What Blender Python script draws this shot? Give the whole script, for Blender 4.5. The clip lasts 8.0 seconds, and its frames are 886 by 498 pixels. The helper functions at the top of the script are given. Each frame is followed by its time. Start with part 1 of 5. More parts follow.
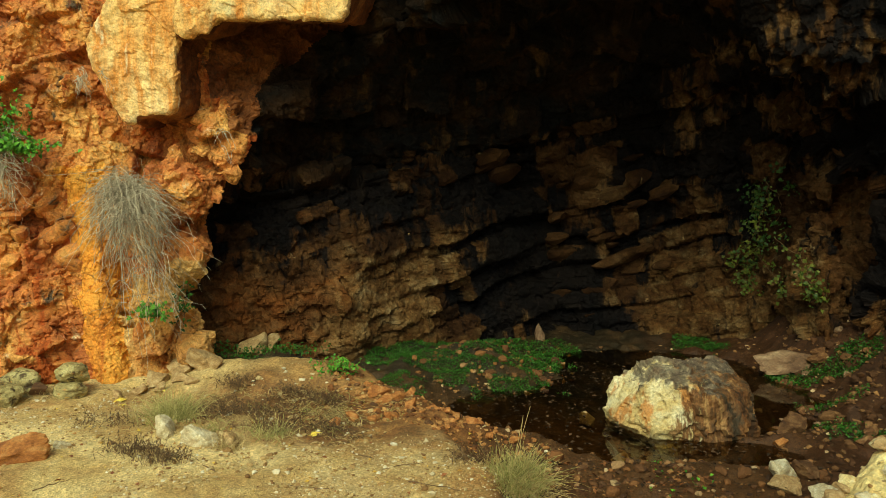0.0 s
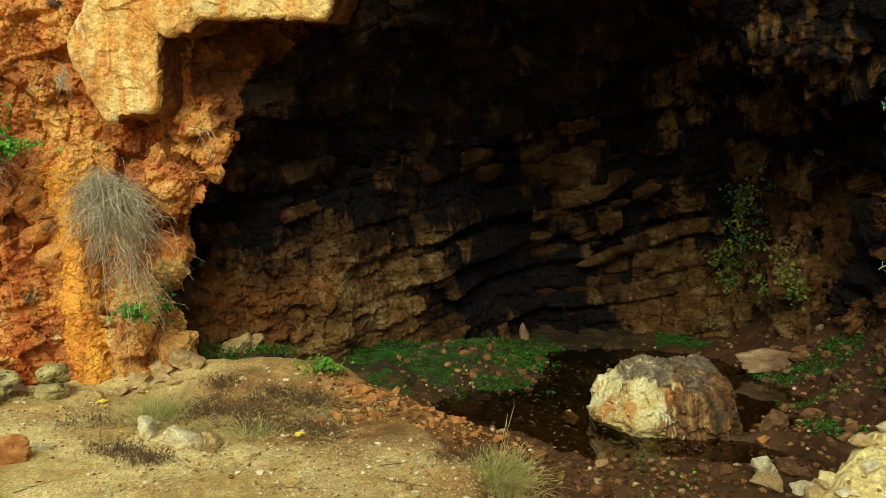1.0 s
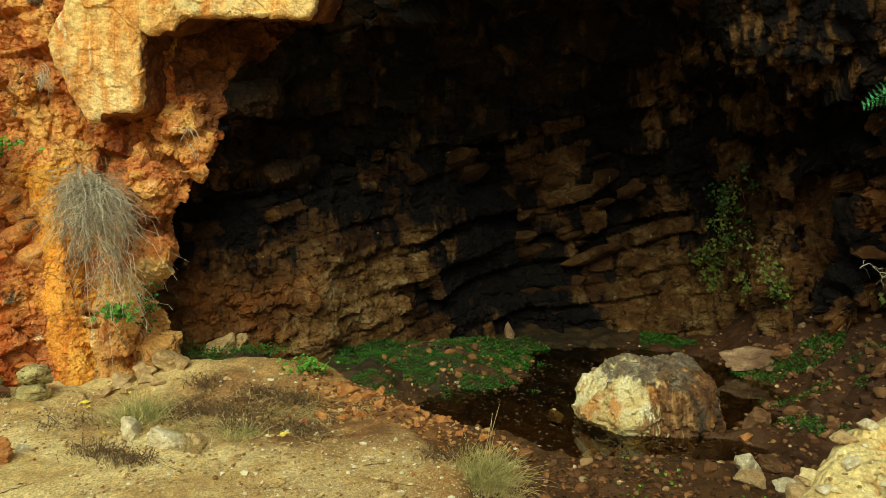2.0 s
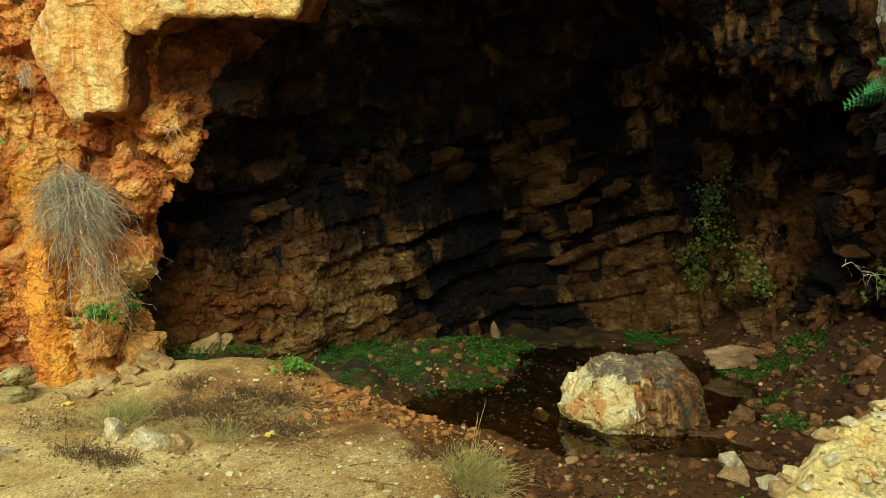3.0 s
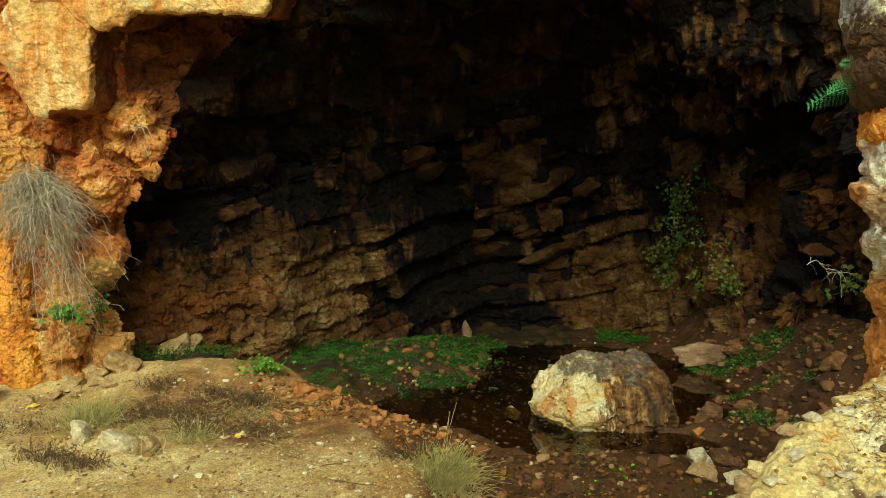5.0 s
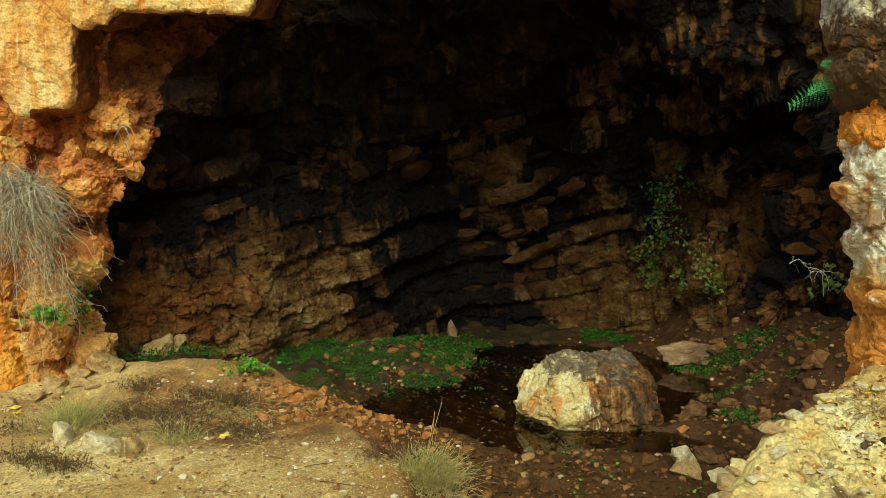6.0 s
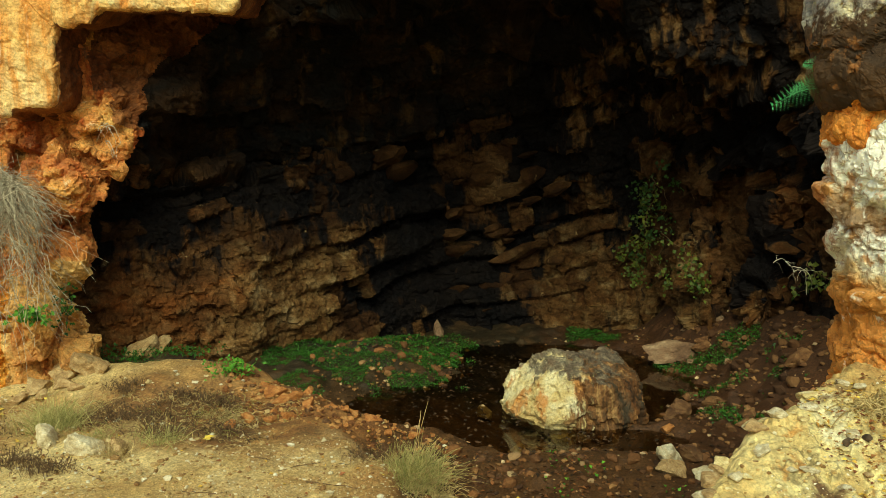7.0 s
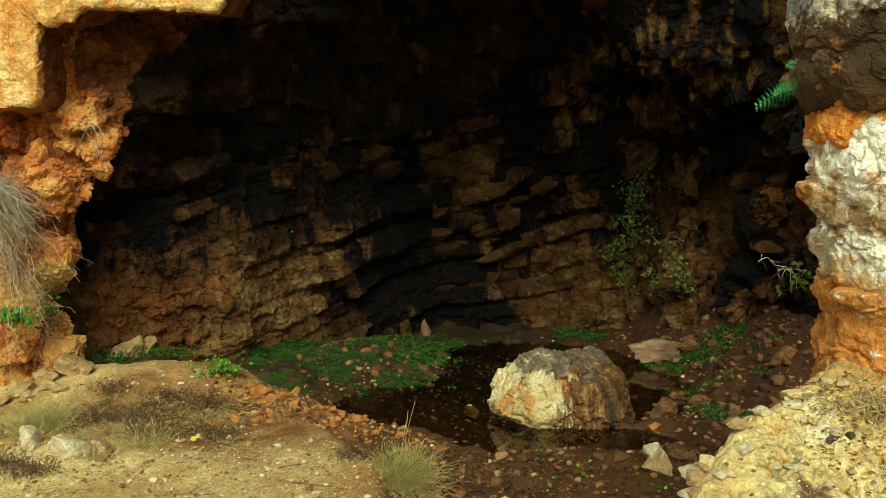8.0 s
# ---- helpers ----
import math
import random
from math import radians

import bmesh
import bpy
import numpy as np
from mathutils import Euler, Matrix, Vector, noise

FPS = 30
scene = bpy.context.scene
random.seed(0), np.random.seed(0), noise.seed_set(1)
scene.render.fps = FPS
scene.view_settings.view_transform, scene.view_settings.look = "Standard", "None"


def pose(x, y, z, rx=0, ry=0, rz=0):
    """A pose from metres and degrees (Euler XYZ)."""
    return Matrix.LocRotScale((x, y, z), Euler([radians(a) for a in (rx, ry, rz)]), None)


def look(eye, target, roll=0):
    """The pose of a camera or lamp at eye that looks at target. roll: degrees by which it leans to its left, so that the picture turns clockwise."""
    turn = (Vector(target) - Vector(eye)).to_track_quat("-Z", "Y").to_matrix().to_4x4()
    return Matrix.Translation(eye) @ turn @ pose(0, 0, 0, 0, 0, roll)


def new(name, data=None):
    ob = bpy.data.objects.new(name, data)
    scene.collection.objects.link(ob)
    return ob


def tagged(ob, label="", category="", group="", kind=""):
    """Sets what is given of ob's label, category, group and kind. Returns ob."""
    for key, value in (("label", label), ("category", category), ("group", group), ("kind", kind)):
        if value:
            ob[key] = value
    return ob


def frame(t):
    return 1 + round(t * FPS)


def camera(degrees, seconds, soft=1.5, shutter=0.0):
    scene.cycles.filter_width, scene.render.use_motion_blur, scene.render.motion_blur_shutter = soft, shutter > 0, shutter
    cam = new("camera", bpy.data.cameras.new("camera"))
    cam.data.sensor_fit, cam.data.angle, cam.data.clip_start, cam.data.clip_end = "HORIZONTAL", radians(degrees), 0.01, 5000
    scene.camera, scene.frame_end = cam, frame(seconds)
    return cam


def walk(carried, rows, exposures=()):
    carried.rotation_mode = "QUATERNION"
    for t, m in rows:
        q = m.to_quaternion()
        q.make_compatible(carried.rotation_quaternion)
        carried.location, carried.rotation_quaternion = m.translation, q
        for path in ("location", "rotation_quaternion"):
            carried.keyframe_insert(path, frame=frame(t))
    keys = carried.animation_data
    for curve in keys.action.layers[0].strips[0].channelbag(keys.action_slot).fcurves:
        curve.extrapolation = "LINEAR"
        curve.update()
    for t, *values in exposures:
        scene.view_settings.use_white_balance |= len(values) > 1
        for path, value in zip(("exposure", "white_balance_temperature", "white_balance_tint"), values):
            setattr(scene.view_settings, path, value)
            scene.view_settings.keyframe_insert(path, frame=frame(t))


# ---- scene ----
LENS, EYE, ARM = 57.4, 2.4, 0.25
cam = camera(LENS, 8.0, soft=0.5)
# seconds, yaw, pitch, roll; the lens stands ARM ahead of the turning axis
ROWS = [
    (0.0, 4.582, -4.822, 0.038), (0.5, 4.007, -4.848, 0.045), (1.0, 3.490, -4.867, 0.038), (1.5, 2.977, -4.891, 0.034),
    (3.0, 1.468, -4.951, 0.030), (3.5, 1.010, -4.967, 0.022), (4.0, 0.515, -4.982, 0.008), (4.5, 0.000, -5.000, -0.005),
    (6.0, -1.540, -5.038, -0.015), (6.5, -2.040, -5.046, -0.005), (7.0, -2.513, -5.056, 0.009), (7.5, -2.966, -5.062, 0.026),
    (8.0, -3.422, -5.072, 0.041),
]


def stand(yaw):
    return -ARM * math.sin(radians(yaw)), ARM * math.cos(radians(yaw)) - ARM


walk(cam, [(t, pose(*stand(yaw), EYE, 90 + pitch, roll, yaw)) for t, yaw, pitch, roll in ROWS], exposures=[(0.0, 0.18, 6650.0, -14.0), (8.0, 0.18, 6650.0, -14.0)])

# ---- daylight: a hazy sky with a soft sun behind the camera ----
SUN_UP, SUN_TURN = 42.0, 190.0
world = bpy.data.worlds.new("sky")
scene.world = world
world.use_nodes = True
sky = world.node_tree.nodes.new("ShaderNodeTexSky")
sky.sky_type, sky.sun_disc = "NISHITA", False
sky.sun_elevation, sky.sun_rotation = radians(SUN_UP), radians(SUN_TURN)
sky.dust_density = 3.0
back = world.node_tree.nodes["Background"]
back.inputs["Strength"].default_value = 0.10
world.node_tree.links.new(sky.outputs["Color"], back.inputs["Color"])
sun_data = bpy.data.lights.new("sun", "SUN")
sun_data.energy, sun_data.angle, sun_data.color = 2.6, radians(45), (1.0, 0.95, 0.80)
sun = new("sun", sun_data)
sun_from = Vector((math.sin(radians(SUN_TURN)) * math.cos(radians(SUN_UP)), math.cos(radians(SUN_TURN)) * math.cos(radians(SUN_UP)), math.sin(radians(SUN_UP))))
sun.matrix_world = look(tuple(sun_from * 60), (0, 0, 0))


# ---- noise on arrays ----
def hash01(ix, iy, iz, seed=0):
    h = ix.astype(np.int64) * 374761393 + iy.astype(np.int64) * 668265263 + iz.astype(np.int64) * 2147483647 + seed * 974634777
    h = (h ^ (h >> 13)) * 1274126177 & 0xFFFFFFFF
    h = (h ^ (h >> 16)) * 2246822519 & 0xFFFFFFFF
    return ((h ^ (h >> 15)) & 0xFFFFFF) / float(0xFFFFFF)


def vnoise(p, seed=0):
    i = np.floor(p)
    f = p - i
    f = f * f * f * (f * (f * 6 - 15) + 10)
    ix, iy, iz = i[:, 0], i[:, 1], i[:, 2]
    out = 0
    for a in (0, 1):
        wa = f[:, 0] if a else 1 - f[:, 0]
        for b in (0, 1):
            wb = f[:, 1] if b else 1 - f[:, 1]
            for c in (0, 1):
                wc = f[:, 2] if c else 1 - f[:, 2]
                out = out + wa * wb * wc * hash01(ix + a, iy + b, iz + c, seed)
    return out * 2 - 1


def fbm(p, octaves=4, seed=0, gain=0.5):
    out, amp = 0, 1.0
    for o in range(octaves):
        out = out + amp * vnoise(p * 2.03 ** o + 17.3 * o, seed + o)
        amp *= gain
    return out


def cells(p, seed=0, more=False):
    """Nearest and second nearest distance to scattered points, and a random number for the nearest."""
    i = np.floor(p)
    d1, d2, who = np.full(len(p), 9.0), np.full(len(p), 9.0), np.zeros(len(p))
    away = np.zeros_like(p)
    for a in (-1, 0, 1):
        for b in (-1, 0, 1):
            for c in (-1, 0, 1):
                ix, iy, iz = i[:, 0] + a, i[:, 1] + b, i[:, 2] + c
                r = hash01(ix, iy, iz, seed)
                q = np.stack([ix + r, iy + r * 71.3 % 1.0, iz + r * 937.7 % 1.0], 1)
                d = np.sqrt(((q - p) ** 2).sum(1))
                near = d < d1
                d2 = np.where(near, d1, np.minimum(d2, d))
                who = np.where(near, r * 5381.9 % 1.0, who)
                if more:
                    away = np.where(near[:, None], p - q, away)
                d1 = np.where(near, d, d1)
    return (d1, d2, who, away) if more else (d1, d2, who)


def facets(p, size, seed, lift=0.35, tilt=0.5, gap=0.05):
    """Broken rock: cells about as wide as size (metres, one for each axis), each a flat tilted face, with gaps between."""
    size = np.asarray(size, float)
    d1, d2, who, away = cells(p / size, seed, True)
    lean = np.stack([who * k % 1.0 - 0.5 for k in (91.7, 173.3, 311.9)], 1) * 2
    m = float(np.mean(size))
    return m * (lift * (who - 0.5) + tilt * (away * lean).sum(1) - gap * np.exp(-(d2 - d1) / 0.04))


def step(a, b, x):
    t = np.clip((x - a) / (b - a), 0, 1)
    return t * t * (3 - 2 * t)


# ---- meshes from arrays ----
def mesh_from(name, verts, faces, smooth=True):
    verts, faces = np.asarray(verts, np.float32), np.asarray(faces, np.int32)
    k = faces.shape[1]
    me = bpy.data.meshes.new(name)
    me.vertices.add(len(verts))
    me.vertices.foreach_set("co", verts.ravel())
    me.loops.add(faces.size)
    me.loops.foreach_set("vertex_index", faces.ravel())
    me.polygons.add(len(faces))
    me.polygons.foreach_set("loop_start", np.arange(0, faces.size, k, dtype=np.int32))
    me.polygons.foreach_set("use_smooth", np.full(len(faces), smooth))
    me.update(calc_edges=True)
    me.validate()
    return me


def solid(name, verts, faces, material, parent=None, label="", smooth=True):
    me = mesh_from(name, verts, faces, smooth)
    me.materials.append(material)
    ob = new(name, me)
    if parent is not None:
        ob.parent = parent
    return tagged(ob, label)


def part(name, bm, material, parent=None, label=""):
    me = bpy.data.meshes.new(name)
    bm.to_mesh(me)
    bm.free()
    me.materials.append(material)
    ob = new(name, me)
    if parent is not None:
        ob.parent = parent
    return tagged(ob, label)


def base(name, x=0, y=0, z=0):
    ob = new(name)
    ob.location = (x, y, z)
    ob.empty_display_size = 0.05
    return ob


def grid_faces(n, m, wrap=False):
    i, j = np.meshgrid(np.arange(n - 1), np.arange(m if wrap else m - 1), indexing="ij")
    k = (j + 1) % m
    return np.stack([i * m + j, (i + 1) * m + j, (i + 1) * m + k, i * m + k], -1).reshape(-1, 4)


def nets(f, low, h):
    """The surface f = 0 of a field on a grid, as quads (naive surface nets); f > 0 is solid."""
    s = f > 0
    nx, ny, nz = (a - 1 for a in f.shape)
    corner = [(a, b, c) for a in (0, 1) for b in (0, 1) for c in (0, 1)]
    count = sum(s[a:a + nx, b:b + ny, c:c + nz].astype(np.int8) for a, b, c in corner)
    active = (count > 0) & (count < 8)
    ci = np.argwhere(active)
    index = np.full(active.shape, -1, np.int64)
    index[active] = np.arange(len(ci))
    total, hits = np.zeros((len(ci), 3)), np.zeros(len(ci))
    for a in corner:
        for axis in range(3):
            if a[axis]:
                continue
            b = tuple(v + (k == axis) for k, v in enumerate(a))
            fa = f[ci[:, 0] + a[0], ci[:, 1] + a[1], ci[:, 2] + a[2]]
            fb = f[ci[:, 0] + b[0], ci[:, 1] + b[1], ci[:, 2] + b[2]]
            cross = (fa > 0) != (fb > 0)
            t = np.where(cross, fa / np.where(cross, fa - fb, 1), 0)
            q = np.array(a, float) + t[:, None] * (np.array(b) - np.array(a))
            total += q * cross[:, None]
            hits += cross
    verts = np.array(low) + h * (ci + total / hits[:, None])
    faces = []
    for axis in range(3):
        u, v = (axis + 1) % 3, (axis + 2) % 3
        sl0, sl1 = [slice(1, -1)] * 3, [slice(1, -1)] * 3
        sl0[axis], sl1[axis] = slice(0, -1), slice(1, None)
        a, b = s[tuple(sl0)], s[tuple(sl1)]
        for flip in (False, True):
            e = np.argwhere(a & ~b if not flip else ~a & b)
            off = np.ones(3, int)
            off[axis] = 0
            e = e + off
            quad = []
            for du, dv in ((-1, -1), (0, -1), (0, 0), (-1, 0)):
                c = e.copy()
                c[:, u] += du
                c[:, v] += dv
                quad.append(index[c[:, 0], c[:, 1], c[:, 2]])
            q = np.stack(quad, 1)
            faces.append(q[:, ::-1] if flip else q)
    return verts, np.concatenate(faces)


def normals_of(verts, faces):
    a, b, c, d = (verts[faces[:, k]] for k in range(4))
    fn = np.cross(c - a, d - b)
    n = np.zeros_like(verts)
    for k in range(4):
        for axis in range(3):
            n[:, axis] += np.bincount(faces[:, k], fn[:, axis], len(verts))
    return n / np.maximum(np.linalg.norm(n, axis=1, keepdims=True), 1e-9)


def relax(verts, faces, times=1):
    for _ in range(times):
        total, hits = np.zeros_like(verts), np.zeros(len(verts))
        for k in range(4):
            i, j = faces[:, k], faces[:, (k + 1) % 4]
            for p, q in ((i, j), (j, i)):
                for axis in range(3):
                    total[:, axis] += np.bincount(p, verts[q, axis], len(verts))
                hits += np.bincount(p, minlength=len(verts))
        verts = np.where(hits[:, None] > 0, 0.4 * verts + 0.6 * total / np.maximum(hits, 1)[:, None], verts)
    return verts


def split(verts, faces):
    """Each quad into four."""
    n = len(verts)
    e = np.stack([faces, np.roll(faces, -1, 1)], -1).reshape(-1, 2)
    e.sort(axis=1)
    key, inverse = np.unique(e[:, 0] * n + e[:, 1], return_inverse=True)
    mid = (verts[key // n] + verts[key % n]) / 2
    cen = verts[faces].mean(1)
    m = n + inverse.reshape(-1, 4)
    c = n + len(mid) + np.arange(len(faces))
    quads = [np.stack([faces[:, k], m[:, k], c, m[:, k - 1]], 1) for k in range(4)]
    return np.concatenate([verts, mid, cen]), np.concatenate(quads)


def only(verts, faces):
    used = np.unique(faces)
    remap = np.zeros(len(verts), np.int64)
    remap[used] = np.arange(len(used))
    return verts[used], remap[faces]


_ball = {}


def ball(level):
    if level not in _ball:
        bm = bmesh.new()
        bmesh.ops.create_icosphere(bm, subdivisions=level, radius=1)
        v = np.array([p.co[:] for p in bm.verts])
        f = np.array([[p.index for p in q.verts] for q in bm.faces])
        bm.free()
        _ball[level] = (v / np.linalg.norm(v, axis=1, keepdims=True), f)
    return _ball[level]


def chunk(seed, size, level=3, planes=11, sharp=40, rough=0.04, grain=5.0, least=0.62, most=1.0):
    """An angular stone: a ball cut by random planes, with rough faces."""
    r = np.random.default_rng(seed)
    d, f = ball(level)
    n = r.normal(size=(planes, 3))
    n /= np.linalg.norm(n, axis=1, keepdims=True)
    dist = r.uniform(least, most, planes)
    k = np.maximum(d @ n.T, 0.02) / dist
    rad = 1 / (k ** sharp).sum(1) ** (1 / sharp)
    rad = np.minimum(rad, 1.35)
    v = d * rad[:, None]
    v = v * (1 + rough * fbm(v * grain * 0.4 + seed, 4, seed)[:, None])
    return v * np.array(size) / 1.0, f


# ---- thin things: blades, twigs and leaves ----
def tubes(lines, radii, sides=3):
    """lines (N, K, 3), radii (K,) or (N, K): slim tapered tubes."""
    lines = np.asarray(lines, float)
    n, k, _ = lines.shape
    tan = np.gradient(lines, axis=1)
    tan /= np.maximum(np.linalg.norm(tan, axis=2, keepdims=True), 1e-9)
    ref = np.where(np.abs(tan[..., 2:3]) > 0.9, np.array([1.0, 0, 0]), np.array([0, 0, 1.0]))
    a = np.cross(tan, ref)
    a /= np.maximum(np.linalg.norm(a, axis=2, keepdims=True), 1e-9)
    b = np.cross(tan, a)
    radii = np.broadcast_to(np.asarray(radii), (n, k))
    ring = []
    for s in range(sides):
        w = 2 * math.pi * s / sides
        ring.append(lines + radii[..., None] * (a * math.cos(w) + b * math.sin(w)))
    v = np.stack(ring, 2).reshape(-1, 3)
    i, j, s = np.meshgrid(np.arange(n), np.arange(k - 1), np.arange(sides), indexing="ij")
    s2 = (s + 1) % sides
    q = np.stack([(i * k + j) * sides + s, (i * k + j) * sides + s2, (i * k + j + 1) * sides + s2, (i * k + j + 1) * sides + s], -1).reshape(-1, 4)
    return v, q


def leaves(points, along, up, length, width, fold=0.25):
    """A folded lens-shaped leaf of four triangles' worth at each point: arrays of (N, 3), (N, 3), (N, 3), (N,), (N,)."""
    points, along, up = (np.asarray(a, float) for a in (points, along, up))
    along = along / np.linalg.norm(along, axis=1, keepdims=True)
    side = np.cross(along, up)
    side /= np.maximum(np.linalg.norm(side, axis=1, keepdims=True), 1e-9)
    nor = np.cross(side, along)
    L, W = np.asarray(length)[:, None], np.asarray(width)[:, None]
    v = np.stack([
        points,
        points + along * L * 0.42 + side * W * 0.5 + nor * W * fold,
        points + along * L - nor * W * fold * 0.5,
        points + along * L * 0.42 - side * W * 0.5 + nor * W * fold,
        points + along * L * 0.45,
    ], 1).reshape(-1, 3)
    k = np.arange(len(points))[:, None] * 5
    f = np.concatenate([k + np.array([0, 1, 4]), k + np.array([1, 2, 4]), k + np.array([2, 3, 4]), k + np.array([3, 0, 4])])
    return v, f


# ---- materials ----
class Nodes:
    def __init__(self, name):
        self.m = bpy.data.materials.new(name)
        self.m.use_nodes = True
        self.t = self.m.node_tree
        self.b = self.t.nodes["Principled BSDF"]
        self.b.inputs["Specular IOR Level"].default_value = 0.3

    def add(self, kind, **inputs):
        n = self.t.nodes.new("ShaderNode" + kind)
        for key, value in inputs.items():
            self.put(n.inputs[key.replace("_", " ")], value)
        return n

    def put(self, socket, value):
        if isinstance(value, bpy.types.NodeSocket):
            self.t.links.new(value, socket)
        else:
            socket.default_value = value

    def place(self, kind="world", scale=(1, 1, 1)):
        if kind == "world":
            out = self.add("NewGeometry").outputs["Position"]
        else:
            out = self.add("TexCoord").outputs["Object"]
        m = self.add("Mapping", Vector=out, Scale=scale)
        if kind == "each":
            r = self.add("ObjectInfo").outputs["Random"]
            self.put(m.inputs["Location"], self.math("MULTIPLY", r, 37.0))
        return m.outputs["Vector"]

    def math(self, op, a, b=0.0, c=0.0):
        n = self.t.nodes.new("ShaderNodeMath")
        n.operation = op
        for s, v in zip(n.inputs, (a, b, c)):
            self.put(s, v)
        return n.outputs[0]

    def noise(self, vec, scale, detail=6.0, rough=0.6, distort=0.0):
        return self.add("TexNoise", Vector=vec, Scale=scale, Detail=detail, Roughness=rough, Distortion=distort).outputs["Fac"]

    def ramp(self, fac, stops, mode="LINEAR"):
        n = self.t.nodes.new("ShaderNodeValToRGB")
        n.color_ramp.interpolation = mode
        el = n.color_ramp.elements
        while len(el) < len(stops):
            el.new(0.5)
        for e, (pos, col) in zip(el, stops):
            e.position = pos
            e.color = (*col, 1) if isinstance(col, tuple) else (col, col, col, 1)
        self.put(n.inputs["Fac"], fac)
        return n.outputs["Color"]

    def mix(self, fac, a, b, mode="MIX"):
        n = self.t.nodes.new("ShaderNodeMix")
        n.data_type, n.blend_type = "RGBA", mode
        self.put(n.inputs[0], fac)
        for s, v in ((n.inputs[6], a), (n.inputs[7], b)):
            self.put(s, (*v, 1) if isinstance(v, tuple) else v)
        return n.outputs[2]

    def bump(self, height, strength, distance, normal=None):
        n = self.add("Bump", Height=height, Strength=strength, Distance=distance)
        if normal is not None:
            self.put(n.inputs["Normal"], normal)
        return n.outputs["Normal"]


def rock_material(name, stops, streak=None, crust=None, scale=1.0, rough=0.88, relief=1.0, where="world", crack=0.6, spec=0.3, fine=(0.62, 1.25), beds=None):
    """Rock: broad colour drifts, grain, hair cracks, streaks of (colour, from, to) running down, and crust of (colour, scale, from, to)."""
    n = Nodes(name)
    p = n.place(where)
    col = n.ramp(n.noise(p, 1.1 * scale, 9, 0.62, 0.6), stops)
    if crust:
        for c, s, a, b in crust:
            col = n.mix(n.ramp(n.noise(p, s, 9, 0.66, 0.4), [(a, 0.0), (b, 1.0)]), col, c)
    if streak:
        for c, a, b in streak:
            q = n.place(where, (2.2, 2.2, 0.28))
            col = n.mix(n.ramp(n.noise(q, 1.6 * scale, 7, 0.6, 0.35), [(a, 0.0), (b, 1.0)]), col, c)
    if beds:
        share = n.add("Attribute")
        share.attribute_name = "pale"
        dark = n.add("Attribute")
        dark.attribute_name = "stain_gloom"
        rust = n.add("Attribute")
        rust.attribute_name = "rust"
        tone = n.ramp(n.noise(n.place(where, (1, 1, 1.6)), 2.6, 9, 0.66, 0.5), beds)
        tone = n.mix(n.math("MULTIPLY", rust.outputs["Fac"], n.ramp(n.noise(p, 2.1, 8, 0.68), [(0.36, 1.0), (0.64, 0.25)])), tone, (0.17, 0.055, 0.013))
        col = n.mix(share.outputs["Fac"], col, tone)
        # near-black for stained runs and for the cave's gloom alike
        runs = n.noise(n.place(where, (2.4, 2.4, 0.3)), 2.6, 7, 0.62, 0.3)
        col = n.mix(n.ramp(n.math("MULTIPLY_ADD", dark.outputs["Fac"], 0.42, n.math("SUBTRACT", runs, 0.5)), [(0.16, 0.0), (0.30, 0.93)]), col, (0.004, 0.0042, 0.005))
    grain = n.noise(p, 9 * scale, 10, 0.72)
    col = n.mix(1.0, col, n.ramp(grain, [(0.28, fine[0]), (0.72, fine[1])]), "MULTIPLY")
    col = n.mix(1.0, col, n.ramp(n.noise(p, 42 * scale, 6, 0.7), [(0.32, 0.68), (0.5, 1.04), (0.68, 1.38)]), "MULTIPLY")
    vor = n.t.nodes.new("ShaderNodeTexVoronoi")
    vor.feature = "DISTANCE_TO_EDGE"
    warp = n.mix(0.12, p, n.add("TexNoise", Vector=p, Scale=3.0 * scale, Detail=5.0).outputs["Color"])
    n.put(vor.inputs["Vector"], warp)
    n.put(vor.inputs["Scale"], 3.4 * scale)
    edge = vor.outputs["Distance"]
    crackmask = n.math("MULTIPLY", n.ramp(edge, [(0.0, 1.0), (0.035, 0.0)]), n.ramp(n.noise(p, 1.7 * scale, 3), [(0.45, 0.0), (0.62, crack)]))
    col = n.mix(crackmask, col, (0.03, 0.018, 0.01))
    n.put(n.b.inputs["Base Color"], col)
    n.put(n.b.inputs["Roughness"], n.ramp(grain, [(0.3, rough - 0.14), (0.7, min(rough + 0.08, 1.0))]))
    n.b.inputs["Specular IOR Level"].default_value = spec
    unit = 1.0 if where == "world" else 6.0
    nor = n.bump(n.noise(p, 7 * scale, 9, 0.68), 0.6 * relief, 0.035 / scale / unit)
    nor = n.bump(n.noise(p, 34 * scale, 6, 0.65), 0.8 * relief, 0.014 / scale / unit, nor)
    n.put(n.b.inputs["Normal"], nor)
    return n.m


def leaf_material(name, dark, light, rough=0.55, wide=14.0):
    n = Nodes(name)
    g = n.add("NewGeometry")
    col = n.ramp(g.outputs["Random Per Island"], [(0.0, dark), (1.0, light)])
    col = n.mix(1.0, col, n.ramp(n.noise(n.place("world"), wide, 4), [(0.3, 0.7), (0.7, 1.25)]), "MULTIPLY")
    n.put(n.b.inputs["Base Color"], col)
    n.b.inputs["Roughness"].default_value = rough
    n.b.inputs["Subsurface Weight"].default_value = 0.0
    return n.m


